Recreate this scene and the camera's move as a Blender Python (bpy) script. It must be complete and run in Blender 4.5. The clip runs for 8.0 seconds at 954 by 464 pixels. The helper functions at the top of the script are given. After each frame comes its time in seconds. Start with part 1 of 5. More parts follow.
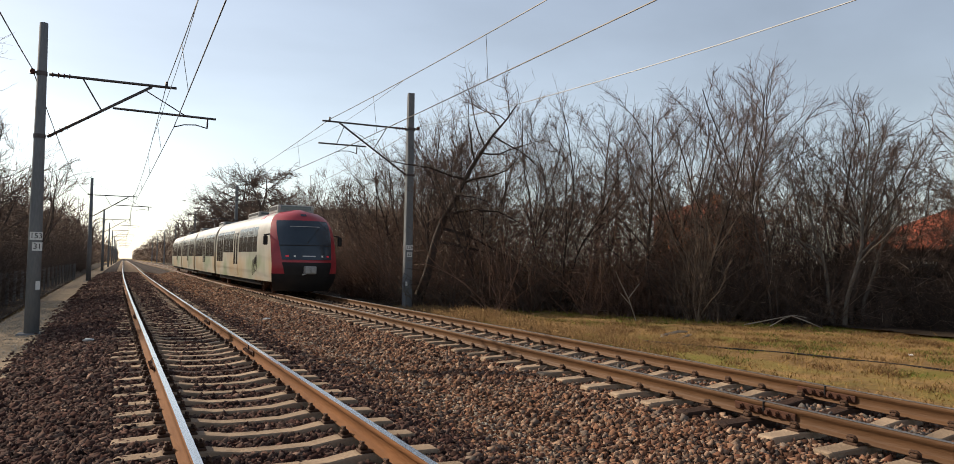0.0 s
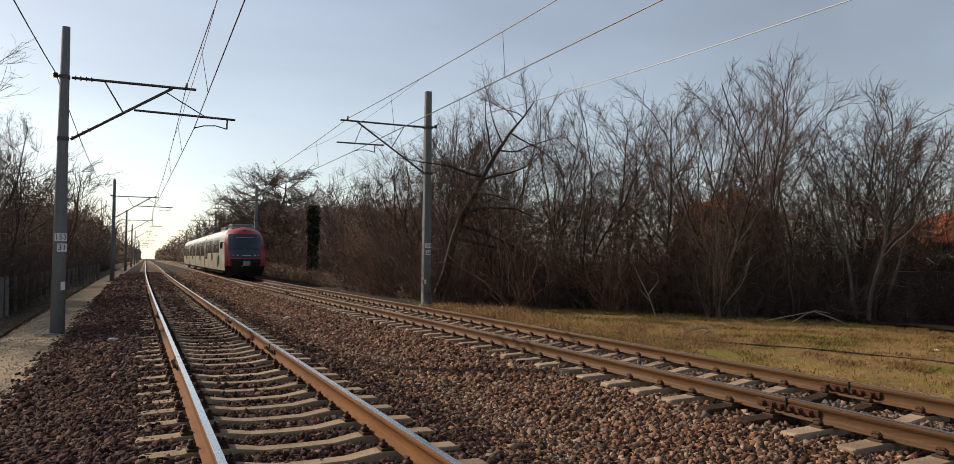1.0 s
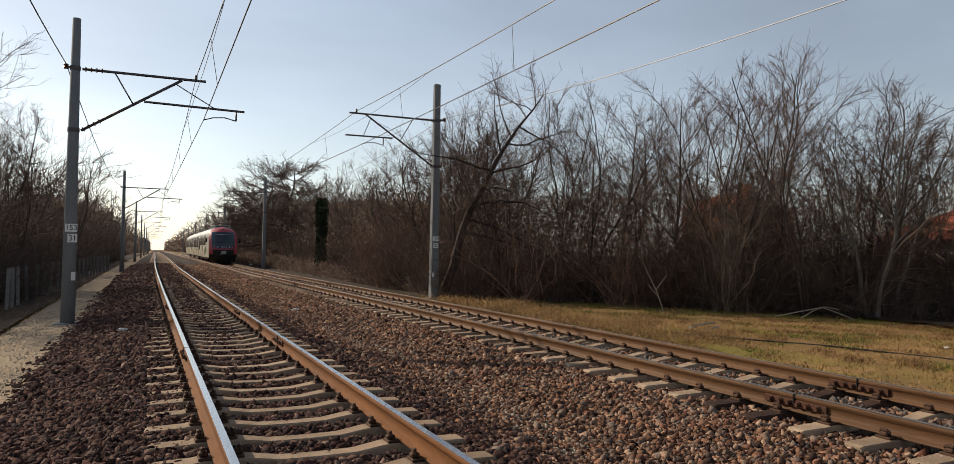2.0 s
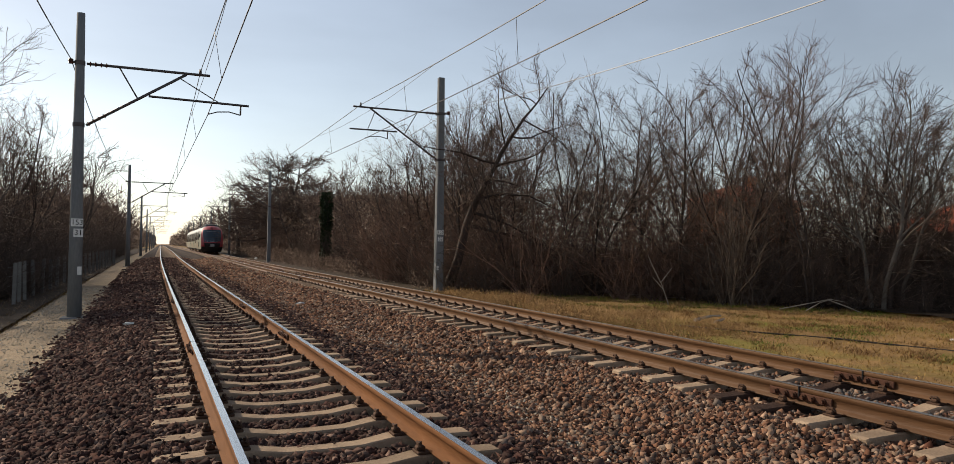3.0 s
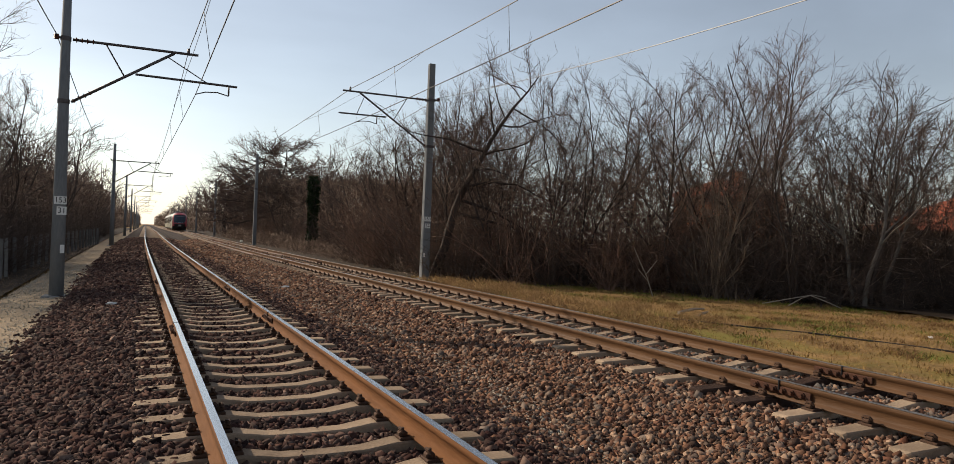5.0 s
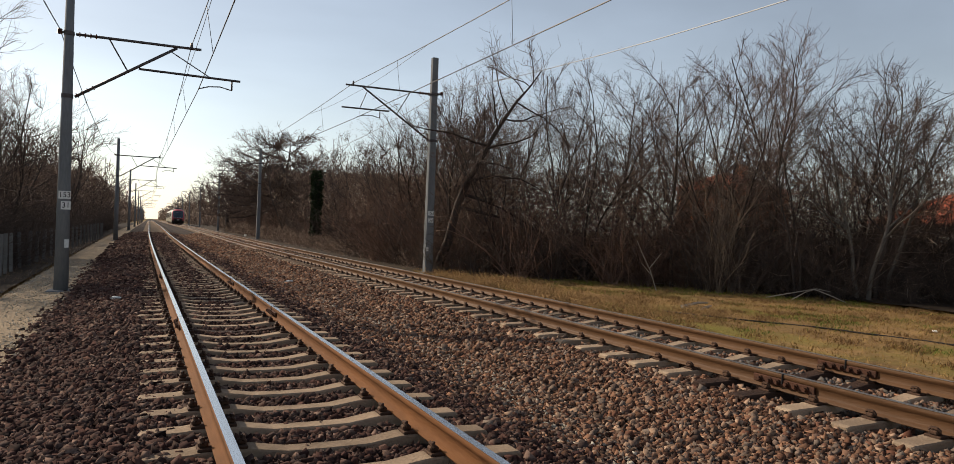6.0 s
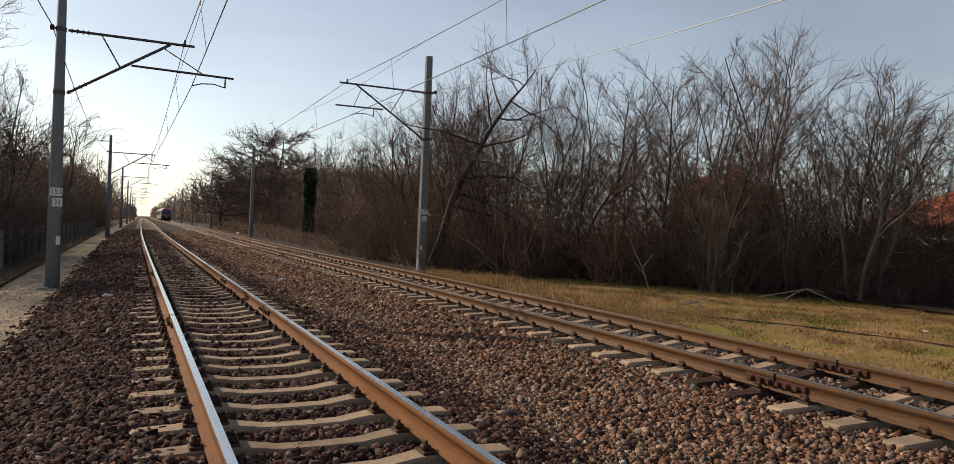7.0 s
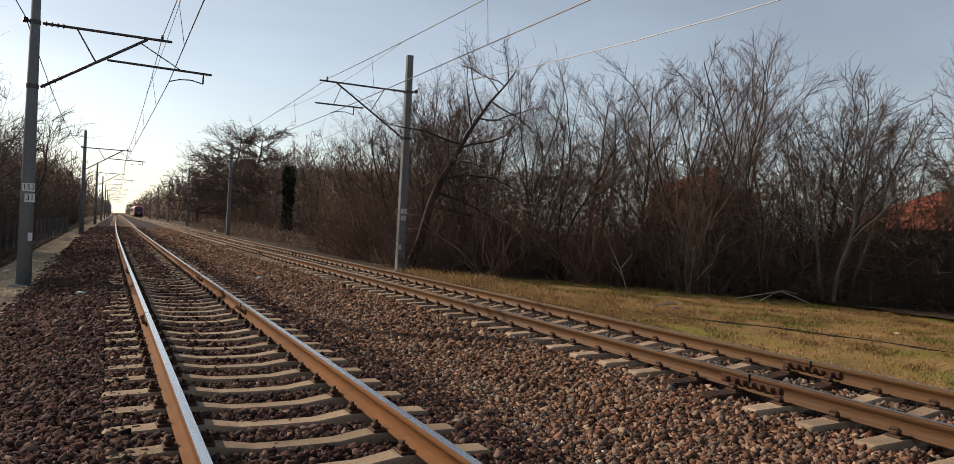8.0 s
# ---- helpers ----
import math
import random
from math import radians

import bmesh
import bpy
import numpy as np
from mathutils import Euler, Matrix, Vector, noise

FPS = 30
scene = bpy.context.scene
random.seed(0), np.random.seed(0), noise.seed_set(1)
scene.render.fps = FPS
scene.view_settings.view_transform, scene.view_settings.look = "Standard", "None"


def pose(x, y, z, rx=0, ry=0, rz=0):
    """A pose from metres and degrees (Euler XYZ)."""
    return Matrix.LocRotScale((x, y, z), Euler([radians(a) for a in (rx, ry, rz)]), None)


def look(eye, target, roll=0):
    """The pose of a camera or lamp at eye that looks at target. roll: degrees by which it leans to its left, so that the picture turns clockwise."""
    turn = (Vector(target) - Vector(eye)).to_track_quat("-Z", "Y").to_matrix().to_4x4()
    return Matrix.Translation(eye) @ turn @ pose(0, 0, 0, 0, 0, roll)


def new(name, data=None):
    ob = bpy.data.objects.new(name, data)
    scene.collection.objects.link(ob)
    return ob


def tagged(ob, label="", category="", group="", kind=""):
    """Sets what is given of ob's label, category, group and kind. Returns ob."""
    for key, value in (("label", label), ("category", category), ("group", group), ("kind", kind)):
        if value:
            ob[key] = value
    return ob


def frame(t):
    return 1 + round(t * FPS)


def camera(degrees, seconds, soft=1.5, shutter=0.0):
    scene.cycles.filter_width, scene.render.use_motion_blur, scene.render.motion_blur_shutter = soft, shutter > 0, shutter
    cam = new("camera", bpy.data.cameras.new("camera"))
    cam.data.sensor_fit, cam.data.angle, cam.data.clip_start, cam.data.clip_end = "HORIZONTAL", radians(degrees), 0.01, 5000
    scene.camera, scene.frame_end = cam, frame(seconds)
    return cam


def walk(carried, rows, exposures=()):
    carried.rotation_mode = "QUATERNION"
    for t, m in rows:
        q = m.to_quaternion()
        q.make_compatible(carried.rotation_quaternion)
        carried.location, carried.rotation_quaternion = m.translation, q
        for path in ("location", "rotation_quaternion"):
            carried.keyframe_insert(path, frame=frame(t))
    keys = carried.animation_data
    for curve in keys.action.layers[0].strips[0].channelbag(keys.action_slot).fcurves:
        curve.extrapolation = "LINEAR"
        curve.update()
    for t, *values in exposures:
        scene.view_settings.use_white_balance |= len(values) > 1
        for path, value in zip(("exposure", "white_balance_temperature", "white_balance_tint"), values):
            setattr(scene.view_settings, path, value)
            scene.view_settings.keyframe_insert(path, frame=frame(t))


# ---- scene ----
cam = camera(66.0, 8.0, soft=0.55)
EYE = (-1.338, 0.0, 1.445)
PATH = [
    (0, -26.33, 2.29, 0.97),
    (0.5, -25.29, 2.37, 0.48),
    (1, -24.90, 2.08, 0.52),
    (2.5, -24.03, 1.29, 0.94),
    (3, -23.94, 1.04, 0.77),
    (3.5, -24.34, 1.14, 0.87),
    (4, -24.69, 1.18, 1.28),
    (4.5, -25.27, 0.85, 2.44),
    (5, -24.97, 0.12, 2.15),
    (6.5, -24.72, -0.40, 2.10),
    (7, -25.24, -0.42, 2.33),
    (7.5, -25.91, -0.40, 2.56),
    (8, -26.85, -0.35, 2.84),
]
walk(cam, [(t, pose(*EYE, 0, 0, yaw) @ pose(0, 0, 0, 90 + pitch, 0, 0) @ pose(0, 0, 0, 0, 0, roll)) for t, yaw, pitch, roll in PATH], [(0.0, 0.36), (0.45, 0.09), (1.2, 0.09), (2.5, 0.15), (5.0, 0.13), (8.0, 0.11)])


def make_sky():
    """Pale winter sky, and one low sun square to the tracks."""
    w = bpy.data.worlds.new("sky")
    scene.world = w
    w.use_nodes = True
    nt = w.node_tree
    sky = nt.nodes.new("ShaderNodeTexSky")
    sky.sky_type, sky.sun_disc = "NISHITA", False
    sky.sun_elevation, sky.sun_rotation = radians(SUN_UP), radians(SUN_TURN)
    sky.air_density, sky.dust_density, sky.ozone_density = 1.0, 0.45, 1.0
    pale = nt.nodes.new("ShaderNodeHueSaturation")
    pale.inputs["Saturation"].default_value = 0.6
    nt.links.new(sky.outputs[0], pale.inputs["Color"])
    # thin high cloud, everywhere alike
    co = nt.nodes.new("ShaderNodeTexCoord")
    mp = nt.nodes.new("ShaderNodeMapping")
    mp.inputs["Rotation"].default_value, mp.inputs["Scale"].default_value = (0.3, 0.2, 0.5), (1.2, 3.5, 6.0)
    nz = nt.nodes.new("ShaderNodeTexNoise")
    nz.inputs["Scale"].default_value, nz.inputs["Detail"].default_value = 1.4, 7
    thin = nt.nodes.new("ShaderNodeMapRange")
    thin.inputs[1].default_value, thin.inputs[2].default_value, thin.inputs[3].default_value, thin.inputs[4].default_value = 0.35, 0.75, 0.95, 1.14
    nt.links.new(co.outputs["Generated"], mp.inputs[0])
    nt.links.new(mp.outputs[0], nz.inputs["Vector"])
    nt.links.new(nz.outputs[0], thin.inputs[0])
    nt.links.new(thin.outputs[0], pale.inputs["Value"])
    nt.links.new(pale.outputs[0], nt.nodes["Background"].inputs[0])
    nt.nodes["Background"].inputs[1].default_value = SKY_STRENGTH
    lamp = bpy.data.lights.new("sun", "SUN")
    lamp.energy, lamp.angle, lamp.color = SUN_STRENGTH, radians(0.6), (1.0, 0.86, 0.68)
    ob = new("sun", lamp)
    a, e = radians(SUN_TURN), radians(SUN_UP)
    ob.matrix_world = look((0, 0, 30), Vector((0, 0, 30)) - Vector((math.sin(a) * math.cos(e), math.cos(a) * math.cos(e), math.sin(e))))


SUN_UP, SUN_TURN = 27.5, -33.5
SKY_STRENGTH, SUN_STRENGTH = 0.108, 5.0
make_sky()


# ---- materials ----
def material(name, colour, rough=0.8, metal=0.0, colour2=None, scale=8.0, mix=0.5, bump=0.0, bump_scale=60.0, each=0.0, fine=0.25, stretch=(1, 1, 1), detail=6.0, spec=0.1):
    """Two-scale noise between two colours, with relief; each: how far single objects vary in brightness."""
    m = bpy.data.materials.new(name)
    m.use_nodes = True
    nt = m.node_tree
    bsdf = nt.nodes["Principled BSDF"]
    bsdf.inputs["Roughness"].default_value, bsdf.inputs["Metallic"].default_value = rough, metal
    bsdf.inputs["Specular IOR Level"].default_value = spec
    co = nt.nodes.new("ShaderNodeTexCoord")
    mp = nt.nodes.new("ShaderNodeMapping")
    mp.inputs["Scale"].default_value = stretch
    nt.links.new(co.outputs["Object"], mp.inputs[0])
    big = nt.nodes.new("ShaderNodeTexNoise")
    big.inputs["Scale"].default_value, big.inputs["Detail"].default_value = scale, detail
    small = nt.nodes.new("ShaderNodeTexNoise")
    small.inputs["Scale"].default_value, small.inputs["Detail"].default_value = scale * 9, 4
    for n in (big, small):
        nt.links.new(mp.outputs[0], n.inputs["Vector"])
    ramp = nt.nodes.new("ShaderNodeMapRange")
    ramp.inputs[1].default_value, ramp.inputs[2].default_value = 0.5 - mix / 2, 0.5 + mix / 2
    nt.links.new(big.outputs[0], ramp.inputs[0])
    two = nt.nodes.new("ShaderNodeMix")
    two.data_type = "RGBA"
    two.inputs[6].default_value, two.inputs[7].default_value = (*colour, 1), (*(colour2 or [c * 0.6 for c in colour]), 1)
    nt.links.new(ramp.outputs[0], two.inputs[0])
    hsv = nt.nodes.new("ShaderNodeHueSaturation")
    nt.links.new(two.outputs[2], hsv.inputs["Color"])
    val = nt.nodes.new("ShaderNodeMath")
    val.operation, val.inputs[1].default_value, val.inputs[2].default_value = "MULTIPLY_ADD", fine * 2, 1 - fine
    nt.links.new(small.outputs[0], val.inputs[0])
    last = val.outputs[0]
    if each:
        info = nt.nodes.new("ShaderNodeObjectInfo")
        ev = nt.nodes.new("ShaderNodeMath")
        ev.operation, ev.inputs[1].default_value, ev.inputs[2].default_value = "MULTIPLY_ADD", each * 2, 1 - each
        nt.links.new(info.outputs["Random"], ev.inputs[0])
        mul = nt.nodes.new("ShaderNodeMath")
        mul.operation = "MULTIPLY"
        nt.links.new(ev.outputs[0], mul.inputs[0])
        nt.links.new(last, mul.inputs[1])
        last = mul.outputs[0]
    nt.links.new(last, hsv.inputs["Value"])
    nt.links.new(hsv.outputs[0], bsdf.inputs["Base Color"])
    if bump:
        bn = nt.nodes.new("ShaderNodeTexNoise")
        bn.inputs["Scale"].default_value, bn.inputs["Detail"].default_value = bump_scale, 5
        nt.links.new(mp.outputs[0], bn.inputs["Vector"])
        b = nt.nodes.new("ShaderNodeBump")
        b.inputs["Strength"].default_value, b.inputs["Distance"].default_value = bump, 0.02
        nt.links.new(bn.outputs[0], b.inputs["Height"])
        nt.links.new(b.outputs[0], bsdf.inputs["Normal"])
    return m


def island_material(name, colours, rough=0.85, spec=0.08):
    """Each loose piece of the mesh takes its own colour out of a ramp."""
    m = bpy.data.materials.new(name)
    m.use_nodes = True
    nt = m.node_tree
    bsdf = nt.nodes["Principled BSDF"]
    bsdf.inputs["Roughness"].default_value = rough
    bsdf.inputs["Specular IOR Level"].default_value = spec
    geo = nt.nodes.new("ShaderNodeNewGeometry")
    ramp = nt.nodes.new("ShaderNodeValToRGB")
    el = ramp.color_ramp.elements
    for k, c in enumerate(colours):
        e = el[k] if k < 2 else el.new(1.0)
        e.position, e.color = k / (len(colours) - 1), (*c, 1)
    nt.links.new(geo.outputs["Random Per Island"], ramp.inputs[0])
    nz = nt.nodes.new("ShaderNodeTexNoise")
    nz.inputs["Scale"].default_value = 35
    co = nt.nodes.new("ShaderNodeTexCoord")
    nt.links.new(co.outputs["Object"], nz.inputs["Vector"])
    val = nt.nodes.new("ShaderNodeMath")
    val.operation, val.inputs[1].default_value, val.inputs[2].default_value = "MULTIPLY_ADD", 0.7, 0.65
    nt.links.new(nz.outputs[0], val.inputs[0])
    hsv = nt.nodes.new("ShaderNodeHueSaturation")
    nt.links.new(val.outputs[0], hsv.inputs["Value"])
    nt.links.new(ramp.outputs[0], hsv.inputs["Color"])
    nt.links.new(hsv.outputs[0], bsdf.inputs["Base Color"])
    return m


M_BALLAST = material("ballast_bed", (0.05, 0.031, 0.024), 0.95, 0, (0.02, 0.013, 0.011), 1.3, 0.5, 1.0, 26, fine=0.6)
M_STONE = island_material("ballast_stone", [(0.022, 0.013, 0.01), (0.15, 0.074, 0.047), (0.26, 0.14, 0.086), (0.045, 0.026, 0.02), (0.19, 0.145, 0.115), (0.115, 0.05, 0.032), (0.36, 0.24, 0.165), (0.036, 0.025, 0.02)], 0.95, 0.05)
# a darker set of colours for the stones round the first track
M_STONE_DARK = island_material("old_ballast_stone", [(0.012, 0.008, 0.008), (0.062, 0.031, 0.026), (0.098, 0.054, 0.043), (0.022, 0.013, 0.012), (0.078, 0.053, 0.046), (0.048, 0.022, 0.019), (0.19, 0.127, 0.1), (0.02, 0.013, 0.013)], 0.95, 0.05)
M_STONE_GREY = island_material("grey_stone", [(0.06, 0.052, 0.048), (0.15, 0.13, 0.115), (0.09, 0.08, 0.07), (0.22, 0.195, 0.165)], 0.85)
M_SLEEPER = material("weathered_concrete", (0.36, 0.262, 0.18), 0.9, 0, (0.21, 0.15, 0.102), 5, 0.6, 0.5, 40, each=0.22)
M_RAIL = material("rusty_rail_steel", (0.2, 0.084, 0.03), 0.85, 0.0, (0.1, 0.045, 0.02), 3, 0.6, 0.3, 50, stretch=(1, 0.15, 1))
M_RAIL_FAR = material("brown_rail_steel", (0.137, 0.069, 0.031), 0.6, 0.0, (0.085, 0.044, 0.023), 3, 0.6, 0.3, 50, stretch=(1, 0.15, 1))
M_SHINE = material("worn_running_surface", (0.66, 0.66, 0.66), 0.24, 1.0, (0.5, 0.48, 0.46), 2, 0.6, stretch=(6, 0.2, 1), fine=0.1)
M_DULL = material("dull_running_surface", (0.5, 0.44, 0.36), 0.42, 1.0, (0.4, 0.33, 0.26), 2, 0.6, stretch=(6, 0.2, 1), fine=0.1)
M_IRON = material("dark_rusty_iron", (0.05, 0.035, 0.028), 0.8, 0.3, (0.10, 0.055, 0.035), 30, 0.5, 0.3, 80)
M_RUST = material("red_rust", (0.105, 0.046, 0.028), 0.85, 0.1, (0.055, 0.03, 0.022), 20, 0.5, 0.3, 80)
M_MAST = material("mast_concrete", (0.19, 0.195, 0.2), 0.85, 0, (0.13, 0.133, 0.137), 2.5, 0.6, 0.25, 60, stretch=(1, 1, 0.25))
M_STEEL = material("painted_steel_tube", (0.11, 0.10, 0.10), 0.55, 0.5, (0.07, 0.06, 0.06), 8, 0.5)
M_WIRE = material("weathered_copper_wire", (0.09, 0.08, 0.075), 0.5, 0.6, (0.06, 0.055, 0.05), 4, 0.5)
M_FEEDER = material("bare_aluminium_cable", (0.3, 0.3, 0.3), 0.6, 0.5, (0.32, 0.32, 0.32), 4, 0.5)
M_INSUL = material("brown_porcelain", (0.10, 0.035, 0.02), 0.25, 0, (0.07, 0.025, 0.02), 10)
M_PLATE = material("white_enamel", (0.72, 0.72, 0.70), 0.5, 0, (0.6, 0.6, 0.57), 14, 0.5)
M_INK = material("black_paint", (0.02, 0.02, 0.022), 0.6)
M_PATH = material("pale_gravel_path", (0.37, 0.28, 0.185), 0.95, 0, (0.24, 0.18, 0.12), 1.6, 0.6, 0.8, 90, fine=0.4)
M_BARK = material("grey_brown_bark", (0.085, 0.066, 0.056), 0.9, 0, (0.048, 0.037, 0.032), 6, 0.6, 0.4, 40, each=0.3, stretch=(1, 1, 0.3))
M_TWIG = material("brown_twigs", (0.16, 0.11, 0.086), 0.9, 0, (0.092, 0.065, 0.053), 2, 0.6, each=0.3)
# the palest colour of the brush paints in twigs that catch the sun
M_BRUSH = island_material("dry_brush", [(0.05, 0.034, 0.028), (0.13, 0.083, 0.062), (0.08, 0.057, 0.047), (0.2, 0.135, 0.1), (0.055, 0.04, 0.034), (0.34, 0.26, 0.2), (0.11, 0.067, 0.048)], 0.9)
M_PALEBARK = material("pale_bark", (0.19, 0.165, 0.14), 0.9, 0, (0.09, 0.08, 0.07), 5, 0.6, 0.3, 40)
M_IVY = island_material("ivy_leaf", [(0.012, 0.02, 0.01), (0.03, 0.045, 0.018), (0.02, 0.03, 0.014)], 0.6)
M_STRAW = island_material("dry_grass", [(0.30, 0.18, 0.06), (0.40, 0.26, 0.095), (0.2, 0.115, 0.045), (0.27, 0.175, 0.06), (0.36, 0.235, 0.09)], 0.9)
M_GREEN = island_material("green_grass", [(0.11, 0.17, 0.02), (0.23, 0.23, 0.035), (0.08, 0.12, 0.018), (0.26, 0.24, 0.05)], 0.9)
M_TUFT = island_material("brown_tuft_grass", [(0.2, 0.105, 0.05), (0.26, 0.16, 0.065), (0.13, 0.075, 0.04), (0.34, 0.22, 0.1), (0.2, 0.11, 0.05)], 0.9)
M_POST = material("grey_fence_post", (0.17, 0.16, 0.15), 0.9, 0, (0.11, 0.10, 0.092), 6, 0.6, each=0.2)


def ground_material():
    """Soil with dry and green grass in patches."""
    m = material("winter_ground", (0.34, 0.205, 0.085), 0.95, 0, (0.13, 0.08, 0.036), 1.1, 0.65, 1.0, 24, fine=0.65)
    nt = m.node_tree
    bsdf = nt.nodes["Principled BSDF"]
    old = bsdf.inputs["Base Color"].links[0].from_socket
    co = nt.nodes["Texture Coordinate"]
    nz = nt.nodes.new("ShaderNodeTexNoise")
    nz.inputs["Scale"].default_value, nz.inputs["Detail"].default_value = 0.35, 6
    mp = nt.nodes.new("ShaderNodeMapping")
    mp.inputs["Scale"].default_value = (1.0, 0.6, 1.0)
    nt.links.new(co.outputs["Object"], mp.inputs[0])
    nt.links.new(mp.outputs[0], nz.inputs["Vector"])
    rg = nt.nodes.new("ShaderNodeMapRange")
    rg.inputs[1].default_value, rg.inputs[2].default_value = 0.54, 0.66
    nt.links.new(nz.outputs[0], rg.inputs[0])
    mx = nt.nodes.new("ShaderNodeMix")
    mx.data_type = "RGBA"
    mx.inputs[7].default_value = (0.165, 0.155, 0.03, 1)
    nt.links.new(rg.outputs[0], mx.inputs[0])
    nt.links.new(old, mx.inputs[6])
    nt.links.new(mx.outputs[2], bsdf.inputs["Base Color"])
    return m


M_GROUND = ground_material()
M_SOIL = material("leaf_litter", (0.06, 0.042, 0.028), 0.95, 0, (0.03, 0.021, 0.015), 1.5, 0.5, 0.8, 30, fine=0.5)


# ---- building blocks ----
def part(name, bm, mat, parent=None, label="", smooth=False):
    """Link a bmesh as one mesh object, under a thing or a part."""
    me = bpy.data.meshes.new(name)
    bm.to_mesh(me)
    bm.free()
    if mat:
        me.materials.append(mat)
    if smooth:
        for p in me.polygons:
            p.use_smooth = True
    ob = new(name, me)
    ob.parent = parent
    return tagged(ob, label)


def share(name, me, parent, m):
    """A piece on a mesh that others use too."""
    ob = new(name, me)
    ob.parent = parent
    ob.matrix_basis = m
    return ob


def thing(name, m, label, category, group="", kind=""):
    ob = new(name)
    ob.matrix_world = m
    return tagged(ob, label, category, group, kind)


def box(bm, x0, x1, y0, y1, z0, z1, bevel=0.0):
    r = bmesh.ops.create_cube(bm, size=1.0, matrix=Matrix.Translation(((x0 + x1) / 2, (y0 + y1) / 2, (z0 + z1) / 2)) @ Matrix.Diagonal((x1 - x0, y1 - y0, z1 - z0, 1)))
    if bevel:
        es = list({e for v in r["verts"] for e in v.link_edges})
        bmesh.ops.bevel(bm, geom=es, offset=bevel, segments=1, affect="EDGES")
    return bm


def tube(bm, points, radii, sides=6):
    """A tube along points."""
    pts = [Vector(p) for p in points]
    if not hasattr(radii, "__len__"):
        radii = [radii] * len(pts)
    rings = []
    for k, p in enumerate(pts):
        d = (pts[min(k + 1, len(pts) - 1)] - pts[max(k - 1, 0)]).normalized()
        u = d.cross(Vector((0, 0, 1)) if abs(d.z) < 0.9 else Vector((1, 0, 0))).normalized()
        v = d.cross(u)
        rings.append([bm.verts.new(p + radii[k] * (math.cos(a) * u + math.sin(a) * v)) for a in (2 * math.pi * s / sides for s in range(sides))])
    for a, b in zip(rings, rings[1:]):
        for s in range(sides):
            bm.faces.new((a[s], b[s], b[(s + 1) % sides], a[(s + 1) % sides]))
    bm.faces.new(rings[0])
    bm.faces.new(rings[-1][::-1])
    return bm


def mesh_from(name, verts, faces, mat, smooth=False):
    """A mesh out of arrays; faces all have the same number of corners."""
    me = bpy.data.meshes.new(name)
    n = faces.shape[1]
    me.vertices.add(len(verts))
    me.vertices.foreach_set("co", np.asarray(verts, np.float32).ravel())
    me.loops.add(faces.size)
    me.loops.foreach_set("vertex_index", faces.ravel().astype(np.int32))
    me.polygons.add(len(faces))
    me.polygons.foreach_set("loop_start", np.arange(0, faces.size, n, dtype=np.int32))
    me.polygons.foreach_set("loop_total", np.full(len(faces), n, np.int32))
    me.update(calc_edges=True)
    me.validate()
    me.materials.append(mat)
    if smooth:
        me.polygons.foreach_set("use_smooth", np.ones(len(faces), bool))
    return me


# ---- the line: gently curving tracks ----
def bend(y):
    """How far the line has swung to +x at y."""
    u = np.clip(np.asarray(y, float) - 20, 0, 60)
    return 0.0115 * u * u / 120 + 0.0115 * np.maximum(0, np.asarray(y, float) - 80)


def swing(x, y):
    """The line's swing at y; the second track and all beyond it draw 0.55 m closer on the way."""
    u = np.clip((np.asarray(y, float) - 10) / 44, 0, 1)
    return bend(y) - 0.55 * u * u * (3 - 2 * u) * np.clip((np.asarray(x, float) - 1.5) / 2.2, 0, 1)


def hang(x, y):
    """The swing of masts and wires, which close in on the second track from the first mast on."""
    return bend(y) - 0.6 * np.clip((np.asarray(y, float) - 27.1) / 43.1, 0, 1) * (x > 2)


def fall(y):
    return -0.0035 * np.maximum(0, np.asarray(y, float) - 110)


TRACK_X, TRACK_Z = 5.6, 0.03
GAP, FIRST, FIRST_2 = 0.6, 2.476, 0.31
PROFILE = [(-400, -0.9), (-40, -0.9), (-12, -0.85), (-6, -0.72), (-4.4, -0.62), (-3.9, -0.5), (-2.9, -0.46), (-2.5, -0.42), (-1.75, -0.26), (-1.3, -0.228), (-0.9, -0.238), (-0.5, -0.268), (0.5, -0.268), (0.9, -0.265), (1.35, -0.25),
           (1.7, -0.31), (2.3, -0.43), (2.95, -0.43), (3.85, -0.3), (4.25, -0.242), (6.95, -0.235), (7.4, -0.28), (8.2, -0.43), (9.4, -0.42), (14, -0.40), (20, -0.42), (60, -0.5), (400, -0.5)]


def height(x):
    """The ground's height at a distance from the first track's middle."""
    return np.interp(x, [p[0] for p in PROFILE], [p[1] for p in PROFILE])


